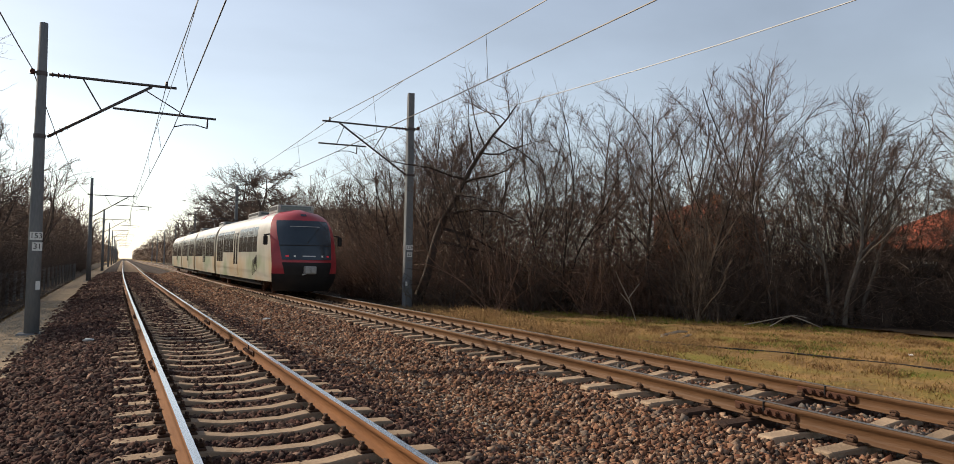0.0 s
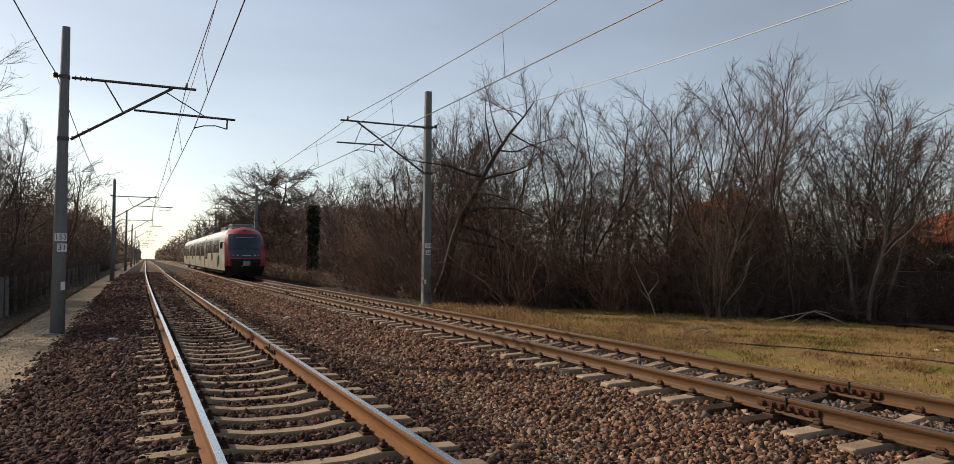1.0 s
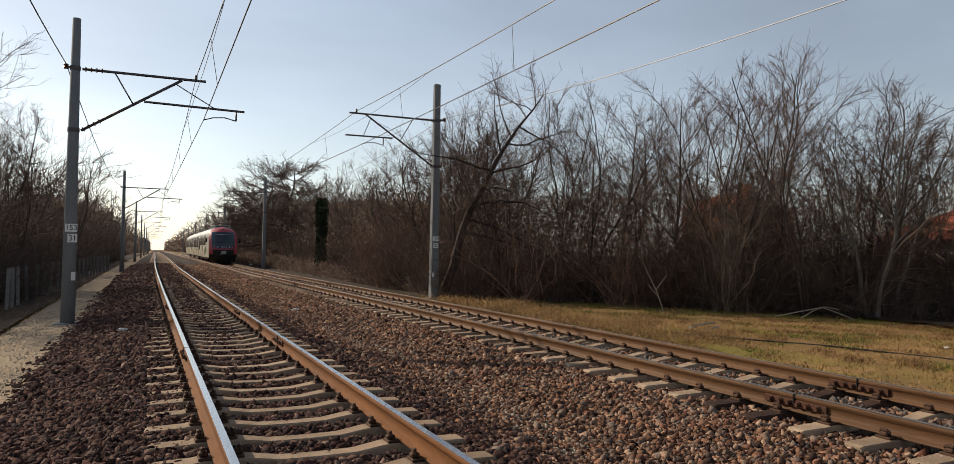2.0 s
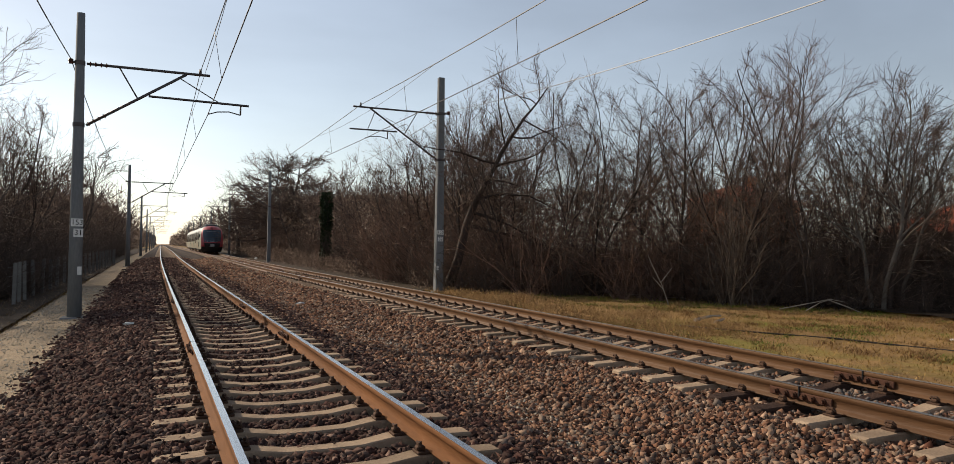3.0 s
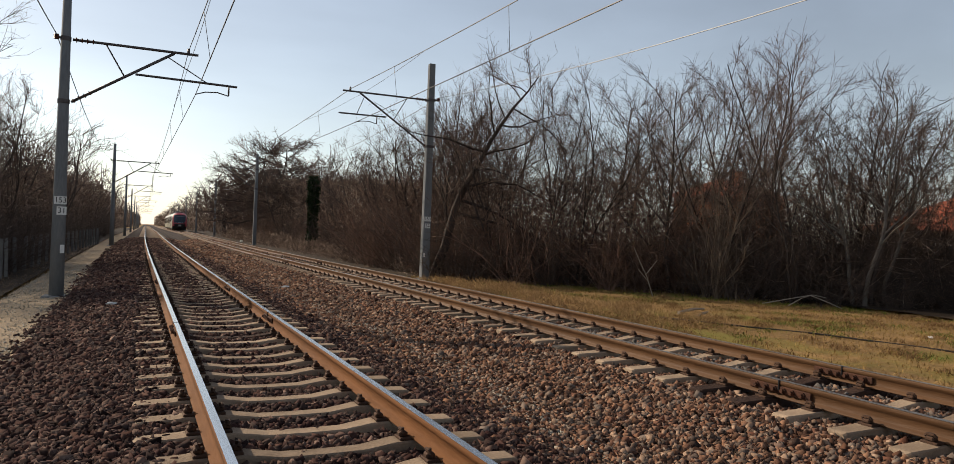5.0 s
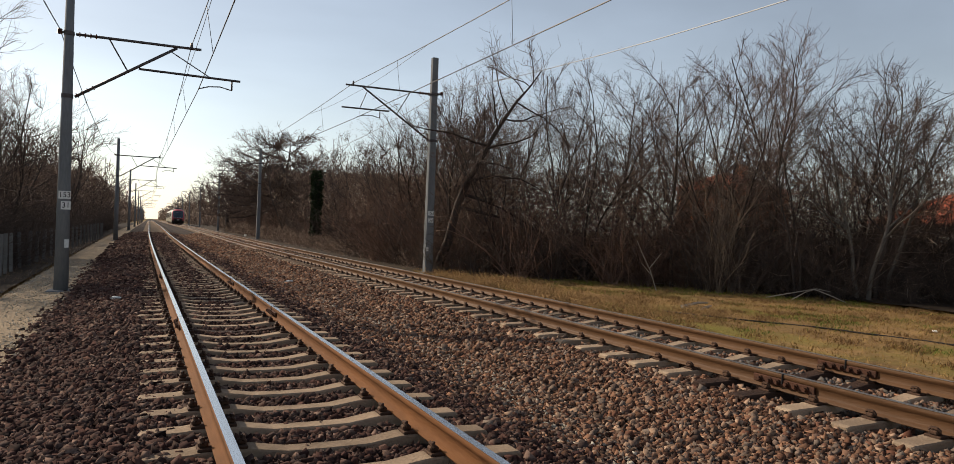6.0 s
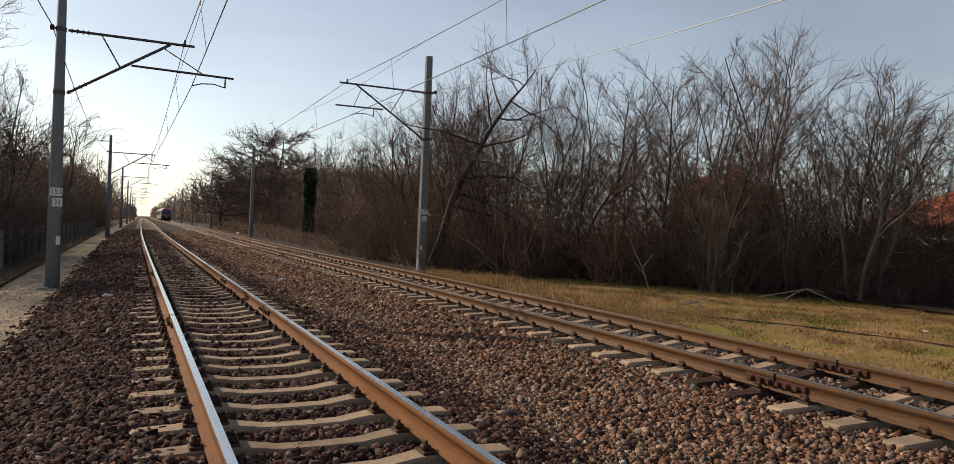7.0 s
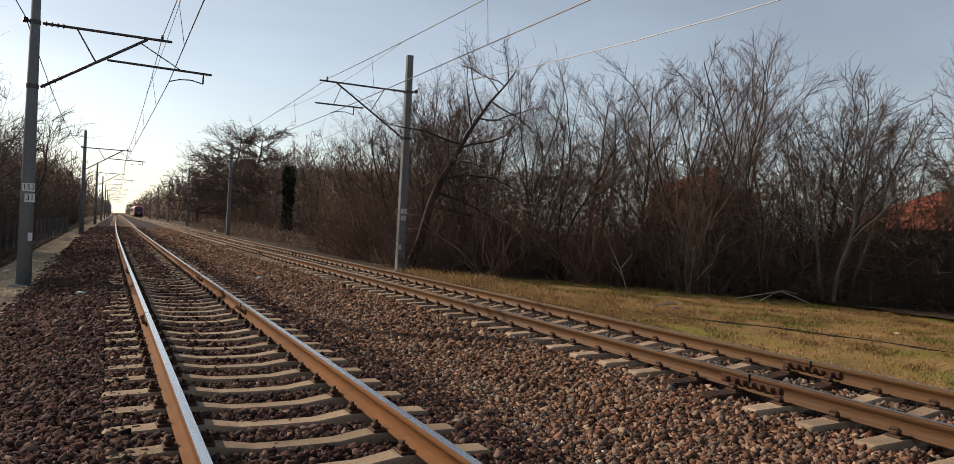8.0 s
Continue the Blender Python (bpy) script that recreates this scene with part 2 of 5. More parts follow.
def strip(name, x0, x1, y0, y1, mat, lift=0.0, step=0.25, rough=0.0, seed=1):
    """A sheet along the line between two offsets, over the ground's profile."""
    xs = np.unique(np.r_[np.arange(x0, x1, step), [p[0] for p in PROFILE if x0 < p[0] < x1], x1])
    ys = [y0]
    while ys[-1] < y1:
        ys.append(min(y1, ys[-1] + max(0.4, 0.03 * abs(ys[-1]))))
    ys = np.array(ys)
    gx, gy = np.meshgrid(xs, ys)
    gz = height(gx) + fall(gy) + lift
    if rough:
        r = np.random.RandomState(seed)
        gz = gz + r.uniform(-rough, rough, gz.shape)
    v = np.stack([gx + swing(gx, gy), gy, gz], -1).reshape(-1, 3)
    n = len(xs)
    a = (np.arange(len(ys) - 1)[:, None] * n + np.arange(n - 1)[None]).ravel()
    f = np.stack([a, a + 1, a + n + 1, a + n], 1)
    return new(name, mesh_from(name, v, f, mat, True))


def build_ground():
    xs = np.array([-2500, -800, -400, -120, -60, -40, -25, -16, -12, -9, -6, -5, -4.4, -3.9, -2.9, -2.5, -1.75, 1.7, 2.3, 2.95, 3.85, 4.25, 7.0, 7.4, 8.2, 9.4, 10, 11, 12, 13, 14, 16, 18, 20, 24, 30, 40, 60, 120, 400, 1200, 3000.0])
    ys = np.r_[np.arange(-60, 60, 0.8), np.geomspace(60, 4500, 60)]
    gx, gy = np.meshgrid(xs, ys)
    r = np.random.RandomState(4)
    off = (gx < -4) | (gx > 8.4)
    gz = height(gx) + fall(gy) - 0.03 + np.where(off & (abs(gx) < 60), r.uniform(-0.05, 0.05, gx.shape), 0)
    gz = gz - np.where((gx > -4) & (gx < 8.4), 0.06, 0)
    v = np.stack([gx + swing(gx, gy), gy, gz], -1).reshape(-1, 3)
    n = len(xs)
    a = (np.arange(len(ys) - 1)[:, None] * n + np.arange(n - 1)[None]).ravel()
    f = np.stack([a, a + 1, a + n + 1, a + n], 1)
    tagged(new("ground", mesh_from("ground", v, f, M_GROUND, True)), "winter ground of yellowed and green grass beside the railway", "ground", kind="structure")
    tagged(strip("ballast_bed", -2.8, 8.4, -30, 1500, M_BALLAST, 0, 0.12, 0.016), "brown crushed stone ballast bed under two tracks", "ballast", kind="structure")
    tagged(strip("path", -4.2, -2.72, -30, 400, M_PATH, 0.012, 0.2, 0.012, 3), "pale gravel footpath beside the ballast", "path", kind="structure")
    tagged(strip("leaf_litter_ground", -40, -4.25, -30, 300, M_SOIL, 0.07, 1.0, 0.02, 5), "dark soil with leaf litter under bare trees", "ground", kind="structure")
    tagged(strip("scrub_ground", 8.5, 18.6, 28, 300, M_SOIL, 0.035, 1.0, 0.02, 7), "brown soil with dead scrub beside the brown track", "ground", kind="structure")
    tagged(strip("wood_floor", 18.6, 40, -30, 300, M_SOIL, 0.07, 1.0, 0.02, 6), "dark leaf litter under the bare trees", "ground", kind="structure")


build_ground()


# ---- tracks ----
RAIL_SECTION = [(-0.075, -0.172), (0.075, -0.172), (0.075, -0.160), (0.02, -0.148), (0.009, -0.13), (0.009, -0.06), (0.034, -0.043), (0.036, -0.012), (0.029, 0.0), (-0.029, 0.0), (-0.036, -0.012), (-0.034, -0.043), (-0.009, -0.06), (-0.009, -0.13), (-0.02, -0.148), (-0.075, -0.160)]


def along(section, y0, y1, x, z, name, mat, closed=True):
    """Draw a section along the line."""
    ys = np.unique(np.r_[np.arange(y0, min(y1, 90), 1.5), np.geomspace(90, max(y1, 91), 40) if y1 > 90 else [y1]])
    s = np.array(section)
    n = len(s)
    v = np.stack([s[None, :, 0] + x + swing(x, ys)[:, None], np.repeat(ys[:, None], n, 1), s[None, :, 1] + z + fall(ys)[:, None]], -1).reshape(-1, 3)
    m = n if closed else n - 1
    a = (np.arange(len(ys) - 1)[:, None] * n + np.arange(m)[None]).ravel()
    b = (np.arange(len(ys) - 1)[:, None] * n + (np.arange(m) + 1)[None] % n).ravel()
    return mesh_from(name, v, np.stack([a, b, b + n, a + n], 1)[:, ::-1], mat)


def sleeper_mesh():
    """A prestressed sleeper: high rail seats, a lower middle, sloped flanks."""
    xs = [-1.30, -1.27, -0.97, -0.93, -0.56, -0.47, -0.3, 0.0, 0.3, 0.47, 0.56, 0.93, 0.97, 1.27, 1.30]
    tops = [-0.215, -0.2, -0.192, -0.186, -0.186, -0.2, -0.226, -0.23, -0.226, -0.2, -0.186, -0.186, -0.192, -0.2, -0.215]
    halfs = [0.085, 0.1, 0.105, 0.105, 0.1, 0.095, 0.088, 0.085, 0.088, 0.095, 0.1, 0.105, 0.105, 0.1, 0.085]
    bm = bmesh.new()
    rings = []
    for x, z, h in zip(xs, tops, halfs):
        rings.append([bm.verts.new((x, dy, dz)) for dy, dz in ((-h - 0.04, z - 0.16), (-h, z - 0.012), (-h + 0.012, z), (h - 0.012, z), (h, z - 0.012), (h + 0.04, z - 0.16))])
    for a, b in zip(rings, rings[1:]):
        for k in range(5):
            bm.faces.new((a[k], a[k + 1], b[k + 1], b[k]))
    bm.faces.new(rings[0][::-1])
    bm.faces.new(rings[-1])
    bmesh.ops.recalc_face_normals(bm, faces=bm.faces)
    me = bpy.data.meshes.new("sleeper")
    bm.to_mesh(me)
    bm.free()
    me.materials.append(M_SLEEPER)
    return me


def clip_mesh():
    """A rail clip: base plate, hooked clamp and bolt."""
    bm = bmesh.new()
    box(bm, -0.055, 0.055, -0.075, 0.075, -0.19, -0.165, 0.006)
    box(bm, -0.05, 0.02, -0.04, 0.04, -0.166, -0.125, 0.012)
    tube(bm, [(-0.015, 0, -0.14), (-0.015, 0, -0.098)], 0.015, 6)
    tube(bm, [(-0.02, -0.05, -0.13), (-0.03, -0.03, -0.108), (-0.03, 0.03, -0.108), (-0.02, 0.05, -0.13)], 0.013, 5)
    me = bpy.data.meshes.new("rail_clip")
    bm.to_mesh(me)
    bm.free()
    me.materials.append(M_IRON)
    return me


def fishplate(parent, x, y, z, side):
    """A bolted joint bar against the web."""
    bm = bmesh.new()
    s = side
    box(bm, min(s * 0.012, s * 0.036), max(s * 0.012, s * 0.036), -0.4, 0.4, -0.135, -0.055, 0.008)
    for k in (-0.3, -0.17, -0.06, 0.06, 0.17, 0.3):
        tube(bm, [(s * 0.03, k, -0.095), (s * 0.075, k, -0.095)], 0.022, 6)
        tube(bm, [(s * 0.036, k, -0.095), (s * 0.05, k, -0.095)], 0.034, 6)
    ob = part("joint_bar", bm, M_RUST, parent, "rusty bolted joint bar")
    ob.matrix_basis = pose(x, y, z)


M_TIMBER = material("tarred_timber", (0.07, 0.04, 0.028), 0.85, 0, (0.035, 0.022, 0.018), 6, 0.5, 0.6, 60, stretch=(0.2, 3, 3))


def build_track(x, z, first, gap, rail_mat, top_mat, label, joints):
    t = thing("railway_track", Matrix(), label, "railway track", "two parallel tracks")
    for s in (-1, 1):
        rail = new("rail", along(RAIL_SECTION, -25, 1500, x + s * 0.753, z, "rail", rail_mat))
        rail.parent = t
        top = new("running_surface", along([(-0.031, 0.0025), (0.031, 0.0025)], -25, 1500, x + s * 0.753, z, "running_surface", top_mat, False))
        top.parent = rail
        tagged(top, "worn shiny running surface")
        for side, y in joints:
            if side == s:
                for q in (-1, 1):
                    fishplate(rail, x + s * 0.753 + float(swing(x, y)), y, z, q)
                box_bm = box(bmesh.new(), -0.045, 0.045, -0.006, 0.006, -0.1, 0.004)
                g = part("rail_gap", box_bm, M_INK, rail, "dark gap between rail ends")
                g.matrix_basis = pose(x + s * 0.753 + float(swing(x, y)), y, z)
    sm, cm = sleeper_mesh(), clip_mesh()
    timber = sm.copy()
    timber.materials[0] = M_TIMBER
    rnd = random.Random(int(x * 10) + 3)
    y = first
    far_v, far_f, base = [], [], 0
    sv = np.array([v.co for v in sm.vertices])
    sf = [tuple(p.vertices) for p in sm.polygons]
    quad = np.array([f for f in sf if len(f) == 4])
    while y < 420:
        c = float(swing(x, y))
        if y < 62:
            old = any(abs(y - j) < 0.36 for side, j in joints if j < 12)
            s = share("sleeper", timber if old else sm, t, pose(x + c + rnd.uniform(-0.012, 0.012), y + rnd.uniform(-0.012, 0.012), z + rnd.uniform(-0.006, 0.006), 0, 0, rnd.uniform(-0.6, 0.6)))
            if old:
                tagged(s, "dark timber sleeper under the rail joint")
            for r in (-1, 1):
                for q in (-1, 1):
                    if 0 < y < 40:
                        share("rail_clip", cm, s, pose(r * 0.753 + q * 0.115, 0, 0, 0, 0, 0 if q < 0 else 180))
        else:
            far_v.append(sv + (x + c, y, z + float(fall(y))))
            far_f.append(quad + base)
            base += len(sv)
        y += gap
    far = new("sleeper_row", mesh_from("sleeper_row", np.concatenate(far_v), np.concatenate(far_f), M_SLEEPER))
    far.parent = t
    tagged(far, "far run of concrete sleepers", kind="stuff")


build_track(0, 0, FIRST - GAP * 28, GAP, M_RAIL, M_SHINE, "railway track with polished rails on concrete sleepers in ballast", [(1, 12.57), (-1, 11.4), (1, 18.54), (-1, 20.5)])
build_track(TRACK_X, TRACK_Z, FIRST_2 - GAP * 25, GAP, M_RAIL_FAR, M_DULL, "railway track with brown rails on concrete sleepers in ballast", [(-1, 5.6), (1, 6.05), (-1, 32), (1, 32.2)])


# ---- overhead line ----
def number_plate(parent, text, x, y, z, turn, w=0.24, h=0.2):
    """A white plate with figures, facing along -y before it is turned."""
    pl = part("number_plate", box(bmesh.new(), -w / 2, w / 2, -0.006, 0.0, -h / 2, h / 2), M_PLATE, parent, "white number plate")
    pl.matrix_basis = pose(x, y, z, 0, 0, turn)
    cu = bpy.data.curves.new("number_text", "FONT")
    cu.body, cu.size, cu.align_x, cu.align_y, cu.extrude = text, h * 0.95, "CENTER", "CENTER", 0.001
    cu.materials.append(M_INK)
    ob = new("number_text", cu)
    ob.parent = pl
    ob.matrix_basis = pose(0, -0.009, 0, 90, 0, 0)


def insulator(parent, a, b):
    bm = bmesh.new()
    a, b = Vector(a), Vector(b)
    tube(bm, [a, b], 0.025, 8)
    for k in range(4):
        p = a.lerp(b, (k + 0.5) / 4)
        d = (b - a).normalized() * 0.012
        tube(bm, [p - d, p + d], [0.065, 0.05], 10)
    part("insulator", bm, M_INSUL, parent, "brown porcelain insulator")


def rod(name, parent, a, b, r=0.028, mat=None, label=""):
    return part(name, tube(bmesh.new(), [a, b], r, 8), mat or M_STEEL, parent, label, True)


def cantilever(m, s, d):
    """The bracket arm of a mast: s is the side it reaches to, d a dict of its places (out, up)."""
    P = lambda k: (s * d[k][0], 0, d[k][1])
    arm = rod("top_tube", m, P("top0"), P("top1"), 0.034)
    insulator(arm, (s * (d["top0"][0] + 0.02), 0, d["top0"][1]), (s * (d["top0"][0] + 0.5), 0, d["top0"][1]))
    strut = rod("bracket_tube", m, P("low"), P("high"), 0.036)
    insulator(strut, P("low"), Vector(P("low")).lerp(Vector(P("high")), 0.2))
    rod("brace", m, P("br0"), P("br1"), 0.018)
    reg = rod("registration_tube", m, P("reg0"), P("reg1"), 0.03)
    rod("stay", m, P("stay0"), P("stay1"), 0.014)
    rod("drop_bracket", m, P("drop0"), P("drop1"), 0.022)
    a, b = Vector(P("drop1")), Vector(P("wire"))
    part("steady_arm", tube(bmesh.new(), [a, a.lerp(b, 0.35) + Vector((0, 0, 0.08)), a.lerp(b, 0.7) + Vector((0, 0, 0.07)), b], 0.016, 6), M_STEEL, m)
    rod("wire_clamp", m, (s * d["mess"][0], 0, d["mess"][1] - 0.05), (s * d["mess"][0], 0, d["mess"][1] + 0.12), 0.035)


LEFT_ARM = dict(top0=(0.15, 6.25), top1=(3.01, 6.25), low=(0.16, 4.73), high=(2.43, 6.22), br0=(0.87, 6.24), br1=(1.31, 5.48), reg0=(1.55, 5.58), reg1=(4.0, 5.54), stay0=(2.3, 6.1), stay1=(3.23, 5.57),
                drop0=(3.79, 5.53), drop1=(3.79, 5.28), wire=(2.97, 5.24), mess=(2.77, 6.27))
RIGHT_ARM = dict(top0=(0.14, 7.04), top1=(3.52, 7.04), low=(0.13, 5.21), high=(2.87, 7.02), br0=(0.98, 7.02), br1=(1.52, 6.09), reg0=(1.81, 6.2), reg1=(3.65, 6.19), stay0=(2.69, 6.88), stay1=(2.96, 6.2),
                 drop0=(2.17, 6.19), drop1=(2.17, 5.9), wire=(3.05, 5.88), mess=(3.24, 7.08))


def round_mast(y, figures):
    """A tapered spun-concrete mast beside the first track."""
    x = -3.01 + float(bend(y))
    m = thing("catenary_mast", pose(x, y, -0.46 + float(fall(y))), "round grey concrete overhead line mast with a tube bracket", "mast", "masts with round poles")
    part("pole", tube(bmesh.new(), [(0, 0, -0.3), (0, 0, 3), (0, 0, 7.48)], [0.165, 0.138, 0.092], 20), M_MAST, m, "", True)
    part("footing", box(bmesh.new(), -0.3, 0.3, -0.3, 0.3, -0.3, 0.03, 0.02), M_MAST, m, "square concrete footing")
    for z in (4.73, 6.25):
        r = 0.165 - 0.0097 * z
        part("collar", tube(bmesh.new(), [(0, 0, z - 0.05), (0, 0, z + 0.05)], r + 0.015, 16), M_STEEL, m)
    cantilever(m, 1, LEFT_ARM)
    rod("feeder_bracket", m, (-0.1, 0, 6.26), (-0.22, 0, 6.28), 0.03)
    insulator(m, (-0.2, 0, 6.22), (-0.2, 0, 6.34))
    if figures:
        number_plate(m, "153", 0.03, -0.163, 2.33, 20, 0.27, 0.19)
        number_plate(m, figures, 0.06, -0.163, 2.08, 24, 0.22, 0.2)
        number_plate(m, "", 0.1, -0.152, 1.16, 30, 0.1, 0.2)
    return m


def square_mast(y, figures):
    """A rectangular concrete mast beside the second track."""
    x = 9.05 + float(hang(9, y))
    m = thing("catenary_mast", pose(x, y, -0.42 + float(fall(y))), "rectangular pale concrete overhead line mast with a tube bracket", "mast", "masts with square poles")
    bm = bmesh.new()
    r = bmesh.ops.create_cone(bm, cap_ends=True, segments=4, radius1=0.23, radius2=0.165, depth=8.77, matrix=pose(0, 0, 4.085, 0, 0, 45))
    bmesh.ops.bevel(bm, geom=[e for e in bm.edges if abs(e.verts[0].co.z - e.verts[1].co.z) > 1], offset=0.025, segments=1, affect="EDGES")
    part("pole", bm, M_MAST, m)
    part("footing", box(bmesh.new(), -0.32, 0.32, -0.32, 0.32, -0.3, 0.04, 0.02), M_MAST, m)
    for z in (5.21, 7.04):
        part("collar", box(bmesh.new(), -0.16, 0.16, -0.16, 0.16, z - 0.05, z + 0.05, 0.01), M_STEEL, m)
    cantilever(m, -1, RIGHT_ARM)
    rod("feeder_bracket", m, (0.12, 0, 7.06), (0.36, 0, 7.08), 0.03)
    insulator(m, (0.33, 0, 7.04), (0.33, 0, 7.17))
    if figures:
        number_plate(m, "153", 0.0, -0.16, 2.36, 0, 0.26, 0.18)
        number_plate(m, figures, 0.0, -0.162, 2.09, 0, 0.2, 0.18)
        number_plate(m, "", -0.1, -0.168, 0.95, 0, 0.08, 0.16)
    return m


LEFT_Y = [-19.1 + 39.5 * k for k in range(9)]
RIGHT_Y = [-16.0 + 43.1 * k for k in range(8)]
for n, y in enumerate(LEFT_Y[1:]):
    round_mast(y, "31" if n == 0 else "")
for n, y in enumerate(RIGHT_Y[1:]):
    square_mast(y, "32" if n == 0 else "")


def wire(name, ys, x, z, sag, r, mat, label, zig=0.0):
    """A cable hung from mast to mast; zig swings it to either side from one to the next."""
    w = thing(name, Matrix(), label, "cable", "overhead cables")
    for k, (a, b) in enumerate(zip(ys, ys[1:])):
        pts = []
        for i in range(17):
            u = i / 16
            y = a + (b - a) * u
            za, zb = z + float(fall(a)), z + float(fall(b))
            sw = zig * ((-1) ** k) * (1 - 2 * u)
            pts.append((x + float(hang(x, a)) * (1 - u) + float(hang(x, b)) * u + sw, y, za * (1 - u) + zb * u - 4 * sag * u * (1 - u)))
        part("span", tube(bmesh.new(), pts, r, 5), mat, w)
    return w


def droppers(ys, x, zm, sag, xc, zc, zig=0.0):
    for k, (a, b) in enumerate(zip(ys[:4], ys[1:5])):
        for u in (0.12, 0.3, 0.5, 0.7, 0.88):
            y = a + (b - a) * u
            px = x + float(hang(x, a)) * (1 - u) + float(hang(x, b)) * u
            rod("dropper", None, (px, y, zm - 4 * sag * u * (1 - u) + float(fall(y))), (px - x + xc + zig * ((-1) ** k) * (1 - 2 * u), y, zc + float(fall(y))), 0.006, M_WIRE)
            tagged(bpy.context.scene.collection.objects[-1], "thin dropper wire between messenger and contact wire", "wire", "droppers")


LZ, RZ = -0.46, -0.42
wire("messenger_wire", LEFT_Y, -0.24, LZ + 6.33, 0.45, 0.010, M_WIRE, "dark messenger cable over the polished track")
wire("contact_wire", LEFT_Y, -0.24, LZ + 5.22, 0.04, 0.011, M_WIRE, "dark contact wire over the polished track", -0.2)
droppers(LEFT_Y, -0.24, LZ + 6.33, 0.45, -0.24, LZ + 5.2, -0.2)
wire("messenger_wire", RIGHT_Y, 5.81, RZ + 7.12, 0.35, 0.012, M_WIRE, "dark messenger cable over the brown track")
wire("contact_wire", RIGHT_Y, 5.79, RZ + 5.86, 0.04, 0.013, M_WIRE, "dark contact wire over the brown track", -0.21)
droppers(RIGHT_Y, 5.81, RZ + 7.12, 0.35, 5.79, RZ + 5.84, -0.21)
wire("feeder_cable", LEFT_Y, -3.21, LZ + 6.34, 0.62, 0.012, M_WIRE, "dark earth cable along the masts")
wire("feeder_cable", RIGHT_Y, 9.38, RZ + 7.17, 0.95, 0.012, M_FEEDER, "bright bare aluminium feeder cable along the masts")


def stitch_wire(ys, x, z, sag, drop):
    """A thin stitch wire under the messenger at each mast, with its two droppers' ends."""
    for y in ys[1:4]:
        w = 8.0
        def at(d):
            u = abs(d) / (ys[1] - ys[0])
            return z + float(fall(y)) - 4 * sag * u * (1 - u)
        pts = [(x + float(hang(x, y + d)), y + d, at(d) - drop * (1 - (abs(d) / w) ** 1.5)) for d in np.linspace(-w, w, 13)]
        part("stitch_wire", tube(bmesh.new(), pts, 0.006, 5), M_WIRE)
        tagged(bpy.context.scene.collection.objects[-1], "thin stitch wire under the messenger cable at a mast", "wire", "stitch wires")


stitch_wire(LEFT_Y, -0.24, LZ + 6.33, 0.45, 0.42)
stitch_wire(RIGHT_Y, 5.81, RZ + 7.12, 0.35, 0.42)


# ---- train ----
def livery():
    """Dirty white body panels with faded spray-paint clouds on the lower half."""
    m = material("white_body_paint", (0.4, 0.375, 0.33), 0.4, 0, (0.24, 0.22, 0.19), 1.2, 0.6, spec=0.5, fine=0.2, stretch=(1, 1, 0.4))
    nt = m.node_tree
    bsdf = nt.nodes["Principled BSDF"]
    old = bsdf.inputs["Base Color"].links[0].from_socket
    co = nt.nodes["Texture Coordinate"]
    nz = nt.nodes.new("ShaderNodeTexNoise")
    nz.inputs["Scale"].default_value, nz.inputs["Detail"].default_value, nz.inputs["Distortion"].default_value = 0.32, 3, 0.2
    nt.links.new(co.outputs["Object"], nz.inputs["Vector"])
    ramp = nt.nodes.new("ShaderNodeValToRGB")
    el = ramp.color_ramp.elements
    el[0].position, el[0].color = 0.3, (0.33, 0.29, 0.14, 1)
    el[1].position, el[1].color = 0.7, (0.36, 0.36, 0.33, 1)
    for p, c in ((0.42, (0.40, 0.27, 0.13)), (0.5, (0.42, 0.40, 0.33)), (0.58, (0.15, 0.22, 0.09))):
        e = el.new(p)
        e.color = (*c, 1)
    nt.links.new(nz.outputs[0], ramp.inputs[0])
    sep = nt.nodes.new("ShaderNodeSeparateXYZ")
    nt.links.new(co.outputs["Object"], sep.inputs[0])
    low = nt.nodes.new("ShaderNodeMapRange")
    low.inputs[1].default_value, low.inputs[2].default_value, low.inputs[3].default_value, low.inputs[4].default_value = 1.2, 2.0, 0.68, 0.0
    nt.links.new(sep.outputs[2], low.inputs[0])
    mx = nt.nodes.new("ShaderNodeMix")
    mx.data_type = "RGBA"
    nt.links.new(low.outputs[0], mx.inputs[0])
    nt.links.new(old, mx.inputs[6])
    nt.links.new(ramp.outputs[0], mx.inputs[7])
    nt.links.new(mx.outputs[2], bsdf.inputs["Base Color"])
    return m


M_BODY = livery()
M_RED = material("red_paint", (0.46, 0.045, 0.055), 0.35, 0, (0.28, 0.02, 0.03), 2, 0.6, spec=0.5, fine=0.12)
# the blue in this dark base colour stands in for reflected sky
M_GLASS = material("dark_tinted_glass", (0.03, 0.045, 0.062), 0.1, 0, (0.02, 0.03, 0.043), 1, 0.5, spec=0.6, fine=0.1)
M_PANE = material("dusty_window_glass", (0.05, 0.047, 0.042), 0.2, 0, (0.022, 0.021, 0.02), 0.9, 0.6, spec=0.35, fine=0.3)
M_BLACK = material("black_plastic", (0.022, 0.021, 0.022), 0.5, 0, (0.03, 0.027, 0.026), 5, 0.5)
M_ROOFBOX = material("grey_roof_casing", (0.36, 0.36, 0.35), 0.5, 0, (0.26, 0.255, 0.25), 3, 0.5)
